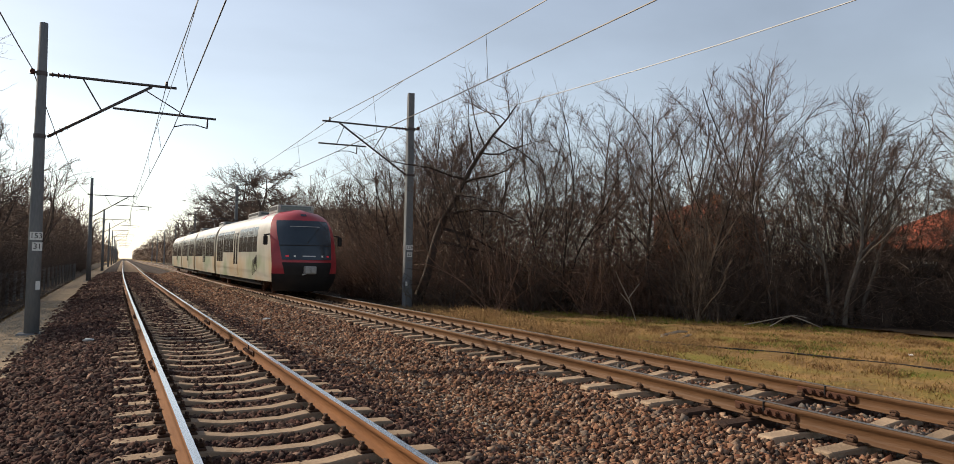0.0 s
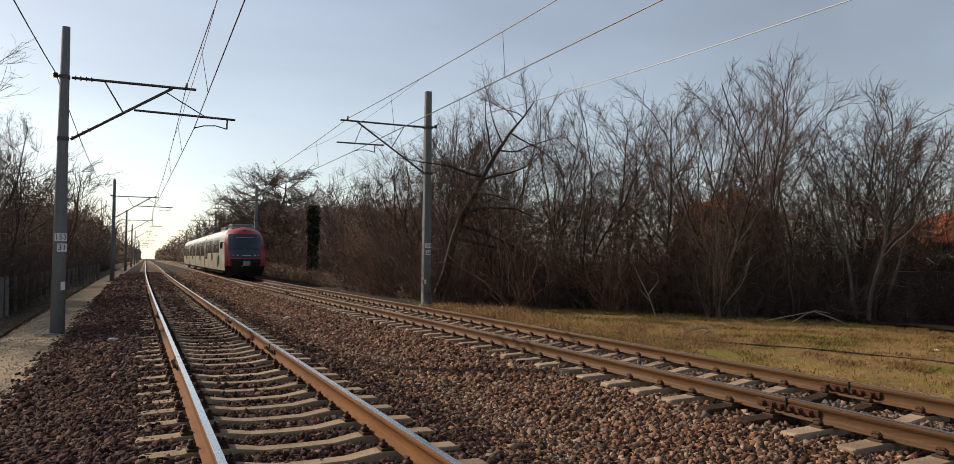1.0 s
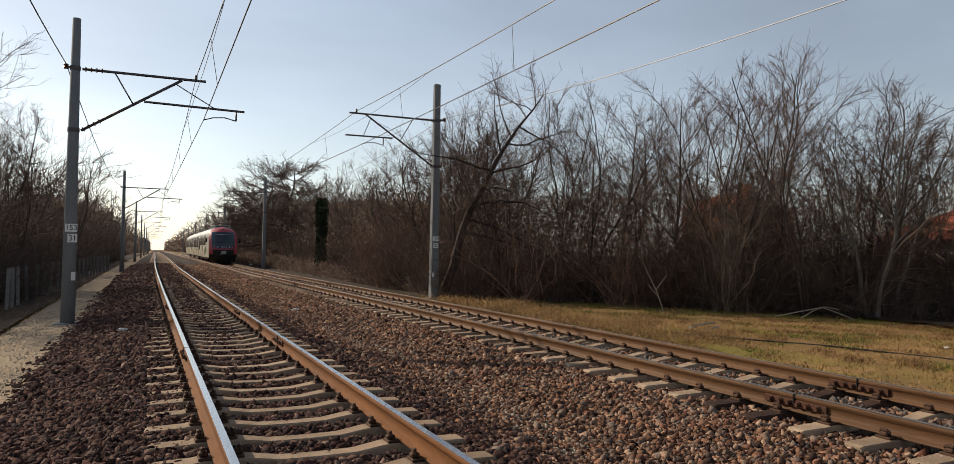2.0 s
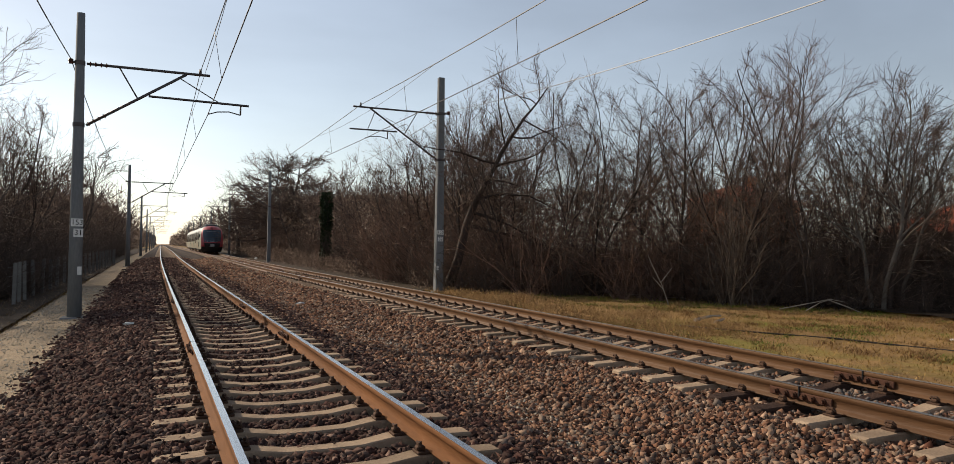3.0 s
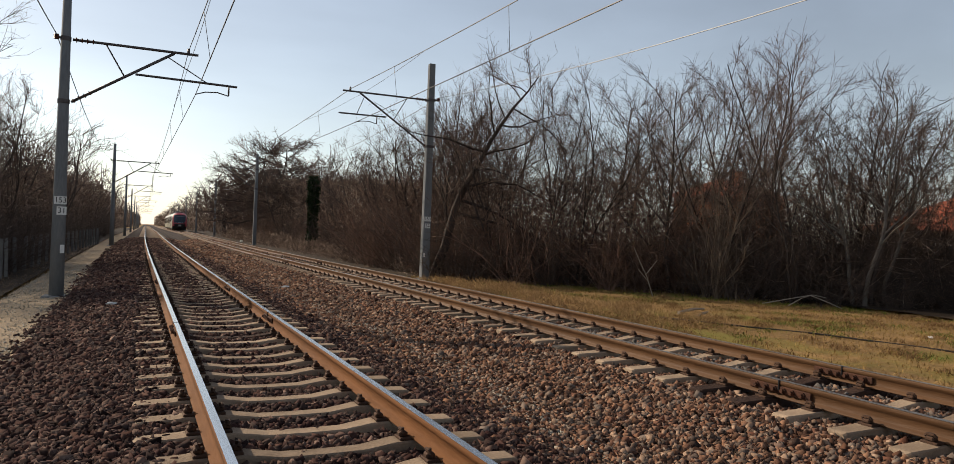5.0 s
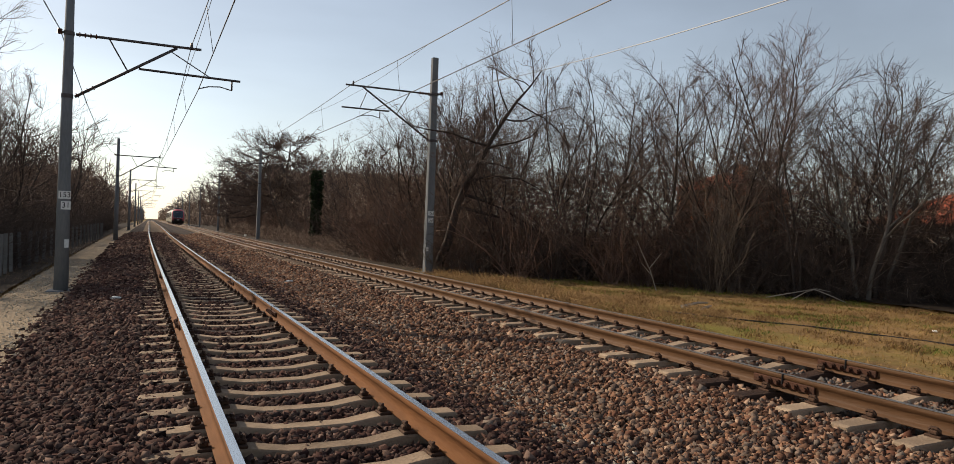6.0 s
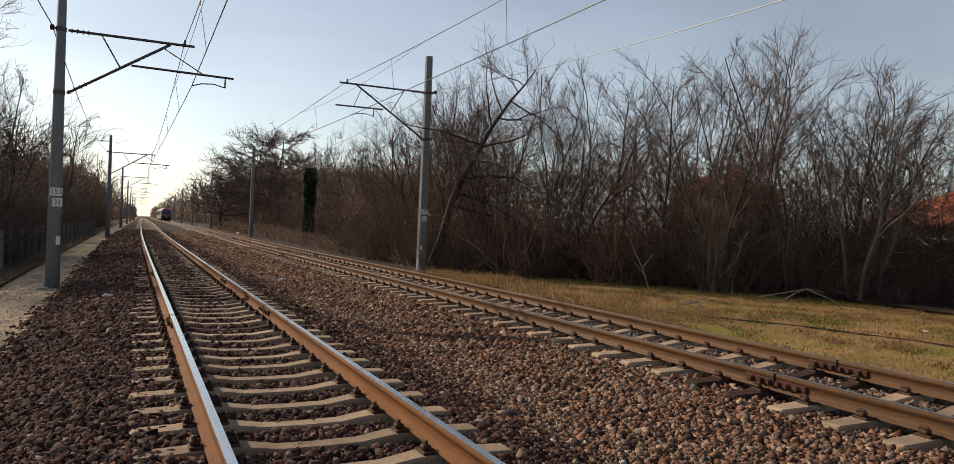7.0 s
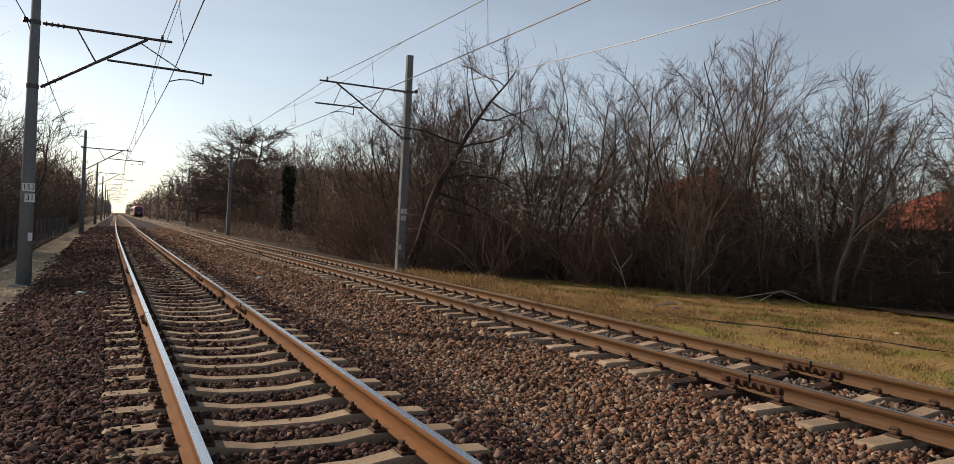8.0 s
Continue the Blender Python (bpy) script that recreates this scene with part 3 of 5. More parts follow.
M_TRIM = material("pale_trim", (0.6, 0.6, 0.58), 0.4, 0, (0.5, 0.5, 0.48), 3, 0.5)
M_TAIL = bpy.data.materials.new("tail_light")
M_TAIL.use_nodes = True
M_TAIL.node_tree.nodes["Principled BSDF"].inputs["Base Color"].default_value = (0.5, 0.02, 0.03, 1)
M_TAIL.node_tree.nodes["Principled BSDF"].inputs["Emission Color"].default_value = (1.0, 0.06, 0.12, 1)
M_TAIL.node_tree.nodes["Principled BSDF"].inputs["Emission Strength"].default_value = 0.1

HALF_Z = [0.15, 0.5, 0.8, 1.1, 1.5, 2.0, 2.3, 2.56, 2.78, 2.97, 3.12, 3.24, 3.33, 3.38]
HALF_W = [1.22, 1.36, 1.40, 1.41, 1.41, 1.41, 1.40, 1.37, 1.31, 1.22, 1.08, 0.86, 0.55, 0.22]
FRONT_Z = [0.12, 0.4, 0.7, 1.1, 1.3, 2.0, 2.66, 3.0, 3.24, 3.38]
FRONT_Y = [0.55, 0.22, 0.06, 0.0, 0.04, 0.30, 0.66, 0.95, 1.3, 1.9]
TUCK = 0.9


def half_width(z):
    return float(np.interp(z, HALF_Z, HALF_W))


def face_at(u, z, out=0.0):
    """A place on the rounded cab end; out: metres in front of it."""
    return Vector((u * half_width(z) * TUCK, float(np.interp(z, FRONT_Z, FRONT_Y)) + 0.75 * abs(u) ** 2.4 - out, z))


def face_patch(bm, u0, u1, z0, z1, out, taper=0.0, n=12, rows=8):
    """A panel that follows the cab end; taper narrows it downwards."""
    g = []
    for j in range(rows + 1):
        z = z0 + (z1 - z0) * j / rows
        k = 1 - taper * (1 - j / rows)
        g.append([bm.verts.new(face_at((u0 + (u1 - u0) * i / n) * k, z, out)) for i in range(n + 1)])
    for a, b in zip(g, g[1:]):
        for i in range(n):
            bm.faces.new((a[i], a[i + 1], b[i + 1], b[i]))
    return bm


def side_panel(bm, s, y0, y1, z0, z1, out=0.006):
    """A thin panel on the body's side, bent as the side is."""
    zs = [z0] + [z for z in HALF_Z if z0 < z < z1] + [z1]
    g = [[bm.verts.new((s * (half_width(z) + o), y, z)) for y in (y0, y1) for o in (out, -0.02)] for z in zs]
    for a, b in zip(g, g[1:]):
        bm.faces.new((a[0], a[2], b[2], b[0]))
        bm.faces.new((a[0], b[0], b[1], a[1]))
        bm.faces.new((a[2], a[3], b[3], b[2]))
    bm.faces.new((g[0][0], g[0][1], g[0][3], g[0][2]))
    bm.faces.new((g[-1][0], g[-1][2], g[-1][3], g[-1][1]))
    bmesh.ops.recalc_face_normals(bm, faces=bm.faces)
    return bm


def shell(length, start, cab):
    """The body's skin: sides and roof from start to length."""
    bm = bmesh.new()
    g = []
    for z, w in zip(HALF_Z[1:], HALF_W[1:]):
        y0 = (float(np.interp(z, FRONT_Z, FRONT_Y)) + 0.75) if cab else start
        k, y1 = (TUCK, 3.0) if cab else (1.0, length / 2)
        g.append([bm.verts.new(p) for p in ((-w, length, z), (-w, y1, z), (-w * k, y0, z), (w * k, y0, z), (w, y1, z), (w, length, z))])
    for a, b in zip(g, g[1:]):
        for i in (0, 1, 3, 4):
            bm.faces.new((a[i], a[i + 1], b[i + 1], b[i]))
    t = g[-1]
    bm.faces.new((t[2], t[3], t[4], t[1]))
    bm.faces.new((t[1], t[4], t[5], t[0]))
    bm.faces.new([r[0] for r in g] + [r[5] for r in g][::-1])
    if not cab:
        bm.faces.new([r[2] for r in g][::-1] + [r[3] for r in g])
    bmesh.ops.recalc_face_normals(bm, faces=bm.faces)
    return bm


def bogie(parent, y):
    bm = bmesh.new()
    for s in (-1, 1):
        box(bm, s * 1.05 - 0.09, s * 1.05 + 0.09, y - 1.35, y + 1.35, 0.42, 0.66, 0.03)
        for d in (-0.95, 0.95):
            box(bm, s * 1.05 - 0.14, s * 1.05 + 0.14, y + d - 0.16, y + d + 0.16, 0.3, 0.6, 0.03)
            tube(bm, [(s * 1.17, y + d * 0.45, 0.42), (s * 1.17, y + d * 0.45, 0.85)], 0.1, 8)
    b = part("bogie", bm, M_IRON, parent, "dark grimy bogie")
    for d in (-0.95, 0.95):
        for s in (-1, 1):
            w = bmesh.new()
            tube(w, [(s * 0.69, y + d, 0.42), (s * 0.72, y + d, 0.42), (s * 0.721, y + d, 0.42), (s * 0.83, y + d, 0.42)], [0.45, 0.45, 0.42, 0.42], 24)
            part("wheel", w, M_RUST, b, "steel wheel")


def roof_box(parent, y0, y1, w, h, name="roof_unit"):
    bm = bmesh.new()
    box(bm, -w, w, y0, y1, 3.25, 3.34 + h, 0.05)
    u = part(name, bm, M_ROOFBOX, parent, "pale roof equipment casing")
    for s in (-1, 1):
        part("side_grille", box(bmesh.new(), min(s * w, s * (w + 0.01)), max(s * w, s * (w + 0.01)), y0 + 0.15, y1 - 0.15, 3.38, 3.29 + h), M_BLACK, u)
    part("end_grille", box(bmesh.new(), -w + 0.12, w - 0.12, y0 - 0.012, y0, 3.4, 3.3 + h), M_GLASS, u)


def windows(parent, spans, z0, z1, name="window"):
    for y0, y1 in spans:
        for s in (-1, 1):
            part(name, side_panel(bmesh.new(), s, y0, y1, z0, z1), M_PANE, parent, "dusty tinted window")


def doors(parent, y):
    """A double-leaf door with tall panes."""
    for s in (-1, 1):
        for k in (0, 1):
            d = part("door_leaf", side_panel(bmesh.new(), s, y + 0.66 * k, y + 0.66 * k + 0.64, 0.62, 2.72, 0.012), M_BODY, parent, "dirty white door leaf")
            part("door_pane", side_panel(bmesh.new(), s, y + 0.66 * k + 0.12, y + 0.66 * k + 0.52, 1.1, 2.58, 0.02), M_PANE, d)


def scribble(parent, y, z):
    """Loops of dark spray paint on the side."""
    for k in range(4):
        pts = [(-half_width(z) - 0.012, y + 0.22 * k + 0.16 * math.cos(a + k), z + 0.33 * math.sin(a) - 0.06 * k) for a in np.linspace(0, 5.2, 14)]
        part("spray_paint_loop", tube(bmesh.new(), pts, 0.01, 5), M_STEEL, parent, "dark spray paint scrawl")


def car(length, cab, n):
    label = "red-nosed white railcar with faded graffiti, on the brown track" if cab else "white railcar with dusty windows and faded graffiti"
    c = thing("train_car", Matrix(), label, "train car", "cars of one train")
    part("body", shell(length - 0.35, 0.35, cab), M_BODY, c, "", True).data.set_sharp_from_angle(angle=radians(40))
    part("underframe", box(bmesh.new(), -1.2, 1.2, 3.0, length - 0.5, 0.3, 0.52, 0.02), M_BLACK, c, "dark underframe skirt")
    part("gangway_bellows", box(bmesh.new(), -1.15, 1.15, length - 0.36, length + 0.36, 0.6, 3.1, 0.05), M_BLACK, c, "black gangway bellows")
    bogie(c, length)
    if cab:
        nose = part("nose", face_patch(bmesh.new(), -1, 1, 0.8, 3.38, 0, 0, 16, 18), M_RED, c, "red painted cab end", True)
        part("apron", face_patch(bmesh.new(), -1, 1, 0.14, 0.82, 0.004, 0, 16, 4), M_BLACK, c, "black lower apron", True)
        part("windscreen", face_patch(bmesh.new(), -0.88, 0.88, 1.36, 2.9, 0.035, 0.14, 14, 18), M_GLASS, nose, "dark windscreen", True)
        part("lower_mask", face_patch(bmesh.new(), -0.76, 0.76, 0.78, 1.26, 0.03, 0.1), M_BLACK, nose, "black front mask", True)
        part("destination_strip", face_patch(bmesh.new(), -0.5, 0.45, 2.64, 2.67, 0.05), M_ROOFBOX, nose)
        part("screen_rail", face_patch(bmesh.new(), -0.8, 0.8, 1.9, 1.93, 0.05), M_BLACK, nose)
        part("wiper", tube(bmesh.new(), [face_at(-0.05, 1.98, 0.06), face_at(0.42, 2.6, 0.06)], 0.012, 5), M_BLACK, nose)
        for s in (-1, 1):
            part("tail_lamp", face_patch(bmesh.new(), s * 0.62 - 0.045, s * 0.62 + 0.045, 1.46, 1.53, 0.05, 0, 4, 2), M_TAIL, nose, "glowing red tail lamp")
            part("head_lamp", face_patch(bmesh.new(), s * 0.42 - 0.03, s * 0.42 + 0.03, 1.46, 1.53, 0.05, 0, 4, 2), M_PLATE, nose, "unlit white lamp")
            bm = bmesh.new()
            tube(bm, [(s * 1.24, 1.35, 2.35), (s * 1.5, 1.15, 2.3)], 0.03, 6)
            box(bm, s * 1.47 - 0.08, s * 1.47 + 0.08, 0.98, 1.12, 1.92, 2.28, 0.03)
            part("wing_mirror", bm, M_BLACK, c, "black wing mirror")
        part("winged_emblem", face_patch(bmesh.new(), -0.2, 0.2, 1.48, 1.52, 0.05, 0, 6, 2), M_TRIM, nose)
        part("roof_lamp", face_patch(bmesh.new(), -0.12, 0.12, 3.08, 3.17, 0.02, 0, 4, 2), M_GLASS, nose)
        bm = bmesh.new()
        box(bm, -0.22, 0.22, -0.24, 0.1, 0.82, 1.12, 0.03)
        tube(bm, [(0.08, -0.25, 0.97), (0.08, -0.34, 0.97)], 0.1, 12)
        tube(bm, [(-0.32, -0.2, 0.8), (-0.2, -0.22, 0.82)], 0.03, 6)
        part("coupler", bm, M_ROOFBOX, c, "grey automatic coupler")
        for s in (-1, 1):
            part("roof_shoulder", side_panel(bmesh.new(), s, 2.9, 3.6, 3.0, 3.37, 0.006), M_RED, nose, "red roof shoulder behind the cab end")
        bogie(c, 3.6)
        windows(c, [(3.05, 3.9), (3.98, 5.3), (5.38, 6.3), (6.38, 7.4), (9.1, 10.2), (10.28, 11.3), (11.38, 12.2)], 1.66, 2.7)
        doors(c, 7.6)
        windows(c, [(12.4, 13.0), (13.1, 13.7), (13.8, 14.5)], 1.2, 2.7)
        roof_box(c, 2.4, 4.2, 0.74, 0.26)
        roof_box(c, 6.6, 9.2, 0.72, 0.2)
        scribble(c, 3.1, 1.2)
    else:
        windows(c, [(0.6, 1.55), (1.63, 2.6), (2.68, 3.6), (3.68, 4.65), (6.3, 7.3), (7.38, 8.4), (8.48, 9.5), (9.58, length - 0.6)], 1.45, 2.7)
        doors(c, 4.8)
        roof_box(c, 2.5, 4.4, 0.7, 0.18)
        if n == 1:
            bm = bmesh.new()
            for s in (-1, 1):
                tube(bm, [(s * 0.5, 8.2, 3.36), (s * 0.35, 9.6, 3.7), (s * 0.7, 8.3, 3.95)], 0.03, 6)
            tube(bm, [(-0.8, 8.3, 3.97), (0.8, 8.3, 3.97)], 0.035, 6)
            part("folded_pantograph", bm, M_STEEL, c, "folded pantograph")
    return c


CAR_START = [0.0, 15.2, 26.6, 38.2]
CAR_LENGTH = [15.2, 11.4, 11.6, 13.0]
CARS = [car(CAR_LENGTH[k], k == 0, k) for k in range(4)]


# ---- bare trees and scrub ----
def limb(rng, p, d, length, r0, r1, steps, wander, lift):
    """A wandering branch: its places and radii."""
    pts, rad = [p], [r0]
    d = d / np.linalg.norm(d)
    for k in range(steps):
        d = d + rng.normal(0, wander, 3) + np.array([0, 0, lift])
        d = d / np.linalg.norm(d)
        p = p + d * (length / steps)
        pts.append(p)
        rad.append(r0 + (r1 - r0) * (k + 1) / steps)
    return np.array(pts), np.array(rad)


def aside(rng, d, spread):
    """A direction that leaves d by about spread radians."""
    a = np.cross(d, rng.normal(0, 1, 3))
    a /= np.linalg.norm(a) + 1e-9
    return math.cos(spread) * d + math.sin(spread) * a


def tubes_mesh(name, limbs, sides, mat):
    """All branches of a list as one mesh."""
    vs, fs, base = [], [], 0
    ang = np.arange(sides) * 2 * math.pi / sides
    for pts, rad in limbs:
        n = len(pts)
        d = np.gradient(pts, axis=0)
        d /= np.linalg.norm(d, axis=1)[:, None] + 1e-9
        ref = np.where(abs(d[:, 2:3]) < 0.9, np.array([[0, 0, 1.0]]), np.array([[1.0, 0, 0]]))
        u = np.cross(d, ref)
        u /= np.linalg.norm(u, axis=1)[:, None] + 1e-9
        v = np.cross(d, u)
        ring = pts[:, None] + rad[:, None, None] * (np.cos(ang)[None, :, None] * u[:, None] + np.sin(ang)[None, :, None] * v[:, None])
        vs.append(ring.reshape(-1, 3))
        a = (np.arange(n - 1)[:, None] * sides + np.arange(sides)[None]).ravel()
        b = (np.arange(n - 1)[:, None] * sides + (np.arange(sides) + 1)[None] % sides).ravel()
        fs.append(np.stack([a, b, b + sides, a + sides], 1) + base)
        base += n * sides
    return mesh_from(name, np.concatenate(vs), np.concatenate(fs), mat, True)


def tree(seed, high, stems=1, spread=0.55, dense=1.0, lean=(0, 0), trunk_r=0.085, bark=None, fork=0.3, twig=0.011):
    """A leafless tree: stems that fork into ascending limbs, and a crown of fine twigs."""
    rng = np.random.RandomState(seed)
    wood, crown = [], []
    for s in range(stems):
        d = np.array([lean[0], lean[1], 1.0]) + (rng.normal(0, 0.22, 3) if stems > 1 else 0)
        base = np.array([rng.normal(0, 0.18), rng.normal(0, 0.18), -0.15]) if stems > 1 else np.array([0, 0, -0.15])
        h = high * rng.uniform(0.72, 0.95)
        trunk, tr = limb(rng, base, d, h, trunk_r / math.sqrt(stems), 0.016, 12, 0.09, 0.02)
        wood.append((trunk, tr))
        count = max(4, int(15 * dense / (stems ** 0.5)))
        for k in range(count):
            f = fork + (0.97 - fork) * (k + rng.uniform(0, 1)) / count
            i = min(int(f * 12), 11)
            q = trunk[i] + (trunk[i + 1] - trunk[i]) * (f * 12 - i)
            ax = trunk[i + 1] - trunk[i]
            ax /= np.linalg.norm(ax)
            ln = high * rng.uniform(0.26, 0.46) * (1.2 - f * 0.7)
            b, br = limb(rng, q, aside(rng, ax, rng.uniform(0.5, 1.1) * spread / 0.55), ln, max(0.011, tr[i] * 0.5), 0.008, 7, 0.13, 0.05)
            wood.append((b, br))
            for j in range(max(4, int(10 * dense))):
                g = rng.uniform(0.18, 1.0)
                m = min(int(g * 7), 6)
                ax2 = b[m + 1] - b[m]
                ax2 /= np.linalg.norm(ax2)
                t1, r1 = limb(rng, b[m], aside(rng, ax2, rng.uniform(0.35, 0.9)), ln * rng.uniform(0.22, 0.45), 0.0085, 0.005, 4, 0.15, 0.035)
                crown.append((t1, r1 * twig / 0.011))
                for _ in range(max(3, int(5 * dense))):
                    z = rng.randint(1, 5)
                    t2, r2 = limb(rng, t1[z], aside(rng, ax2, rng.uniform(0.3, 1.0)), ln * rng.uniform(0.10, 0.24), 0.0052, 0.003, 3, 0.2, 0.03)
                    crown.append((t2, r2 * twig / 0.011))
    return tubes_mesh("trunk", wood, 6, bark or M_BARK), tubes_mesh("crown", crown, 3, M_TWIG)


def shrub(seed, high, stems, mat, spread=0.45):
    """A thicket bush: many arching shoots with side twigs."""
    rng = np.random.RandomState(seed)
    a, b = [], []
    for s in range(stems):
        d = np.array([rng.normal(0, spread), rng.normal(0, spread), 1.0])
        base = np.array([rng.normal(0, 0.78 * spread), rng.normal(0, 0.78 * spread), -0.1])
        h = high * rng.uniform(0.5, 1.0)
        p, r = limb(rng, base, d, h, rng.uniform(0.012, 0.022), 0.006, 7, 0.16, -0.01)
        a.append((p, r))
        for k in range(9):
            i = rng.randint(1, 8)
            t, tr_ = limb(rng, p[i], aside(rng, d / np.linalg.norm(d), rng.uniform(0.4, 1.3)), h * rng.uniform(0.12, 0.4), 0.008, 0.005, 2, 0.28, 0.0)
            b.append((t, tr_))
    return tubes_mesh("trunk", a, 4, mat), tubes_mesh("crown", b, 3, mat)


def place(kind, meshes, x, y, turn, size, label, category, group):
    t = thing(kind, Matrix.Translation((x + float(swing(x, y)), y, float(height(x)) + float(fall(y)))) @ Matrix.Rotation(radians(turn), 4, "Z") @ Matrix.Diagonal((size, size, size, 1)), label, category, group)
    for me in meshes:
        o = share(me.name.split(".")[0], me, t, Matrix())
    return t


TREES = [tree(11, 9.6, 1, 0.42), tree(12, 9.8, 2, 0.42), tree(13, 9.0, 3, 0.4), tree(14, 9.4, 1, 0.5, fork=0.2), tree(15, 10.2, 2, 0.45), tree(16, 8.6, 4, 0.45)]
FAR = [tree(17, 9.0, 1, 0.5, 0.6, twig=0.024), tree(18, 9.4, 2, 0.5, 0.55, twig=0.024), tree(19, 8.6, 1, 0.65, 0.62, twig=0.024)]
WIDE = tree(21, 9.0, 1, 1.05, 1.75, (-0.1, 0.0), 0.22, fork=0.28, twig=0.018)
LEANING = tree(22, 9.2, 1, 0.9, 1.05, (0.5, -0.1), 0.16, fork=0.3)
PALE = [tree(23, 7.0, 1, 0.4, 0.8, (-0.1, 0.05), 0.075, M_PALEBARK), tree(24, 7.2, 1, 0.4, 0.8, (-0.05, 0.0), 0.08, M_PALEBARK), tree(25, 6.6, 1, 0.4, 0.8, (0.32, -0.14), 0.07, M_PALEBARK)]
M_RUSSET = material("russet_shoots", (0.2, 0.12, 0.088), 0.9, 0, (0.11, 0.07, 0.054), 1.2, 0.6, each=0.35)
M_DIM = material("dark_shoots", (0.11, 0.08, 0.066), 0.9, 0, (0.06, 0.045, 0.038), 1.2, 0.6, each=0.35)
M_DRY = material("straw_shoots", (0.2, 0.155, 0.118), 0.9, 0, (0.12, 0.09, 0.068), 1.2, 0.6, each=0.3)
SHRUBS = [shrub(31, 4.6, 34, M_RUSSET), shrub(32, 4.0, 40, M_RUSSET), shrub(33, 3.4, 36, M_DIM), shrub(34, 5.0, 30, M_DIM)]
DRY = shrub(35, 1.5, 26, M_DRY)
FAR_SHRUBS = [shrub(37, 4.6, 17, M_RUSSET), shrub(38, 4.4, 17, M_DIM)]
FOUNTAIN = shrub(36, 4.6, 34, M_DRY, 0.24)


EDGE_Y = [-10, 6, 11, 14.1, 16.1, 17.3, 18.7, 21, 24.6, 26.2, 34, 57, 128]
EDGE_X = [24, 22.5, 21.4, 20.3, 18.6, 17.4, 16.4, 15.2, 12.4, 10.5, 10.0, 12.2, 12.3]


def edge(y):
    """Where the wood begins beside the second track."""
    return float(np.interp(y, EDGE_Y, EDGE_X))


def plant_right():
    rng = random.Random(5)
    T = "bare winter tree with grey-brown ascending branches in the wood"
    S = "leafless brown thicket bush at the edge of the wood"
    place("bare_tree", LEANING, 9.9, 27.9, 0, 1.33, "bare tree leaning over the thicket beside the mast", "tree", "trees of the wood")
    for me, x, y in zip(PALE, (19.5, 19.2, 20.2), (16.1, 15.5, 15.7)):
        place("bare_tree", me, x, y, 0, 1.0, "slender bare young tree with a pale stem", "tree", "trees of the wood")
    place("bare_shrub", FOUNTAIN, 16.35, 18.75, 0, 1.1, "pale many-stemmed bush in front of the wood", "bush", "bushes of the thicket")
    place("bare_shrub", DRY, 9.9, 27.2, 0, 1.0, "low straw-coloured bush beside the mast", "bush", "bushes of the thicket")
    # front rank, then deeper ranks
    y = 3.0
    k = 0
    while y < 36:
        for row, off in enumerate((1.0, 3.6, 6.5)):
            x = edge(y) + off + rng.uniform(-0.6, 0.9)
            place("bare_tree", TREES[(k + row * 2) % 6], x, y + rng.uniform(-0.6, 0.6), rng.uniform(0, 360), rng.uniform(0.92, 1.08) * (1 + 0.05 * row) * float(np.interp(y, [3, 14.5, 17, 19, 22, 23.7, 25, 26.5, 30], [0.76, 0.76, 0.8, 0.85, 1.0, 0.93, 0.8, 0.84, 0.88])), T, "tree", "trees of the wood")
        y += rng.uniform(1.7, 2.5)
        k += 1
    while y < 150:
        for row, off in enumerate((1.5, 4.5, 8.0)):
            x = edge(y) + off + rng.uniform(-0.8, 1.2)
            place("bare_tree", (TREES[(k + row * 3) % 6] if y < 45 else FAR[(k + row) % 3]), x, y + rng.uniform(-1, 1), rng.uniform(0, 360), rng.uniform(0.84, 1.05) * (0.95 if y < 64 else 1.15), T, "tree", "trees of the wood")
        y += rng.uniform(2.8, 3.8)
        k += 1
    y = -1.0
    while y < 42:
        for off in (9.5, 12.5, 16.0):
            place("bare_tree", FAR[k % 3], edge(y) + off + rng.uniform(-1, 1), y + rng.uniform(-0.8, 0.8), rng.uniform(0, 360), rng.uniform(0.75, 0.98), T, "tree", "trees of the wood")
            k += 1
        y += rng.uniform(1.8, 2.6)
    for x, y, s in ((15.0, 83, 1.7), (12.8, 90, 1.85), (17.5, 94, 1.7), (12.6, 110, 2.1), (12.6, 138, 2.0)):
        place("bare_tree", WIDE, x, y, rng.uniform(0, 360), s, "tall bare tree with a wide rounded crown", "tree", "trees of the wood")
    y = 0.0
    while y < 120:
        for off in ((0.2, 1.6, 3.2, 5.2, 7.5, 10.0) if y < 27 else (0.2, 1.8, 3.6) if y < 40 else (0.2, 2.4)):
            tall = float(np.interp(y, [0, 14, 20, 26, 40, 120], [0.55, 0.55, 0.75, 1.0, 0.95, 1.0]))
            n = 2 + rng.randrange(2) if y < 20 else rng.choice((0, 1, 0, 1, 2, 3))
            place("bare_shrub", SHRUBS[n] if y < 42 else FAR_SHRUBS[n % 2], edge(y) + off + rng.uniform(-0.4, 0.6), y + rng.uniform(-0.6, 0.6), rng.uniform(0, 360), (tall if off < 3 else 1.05) * rng.uniform(0.8, 1.15), S, "bush", "bushes of the thicket")
        y += rng.uniform(1.0, 1.5) if y < 40 else rng.uniform(2.0, 3.0)


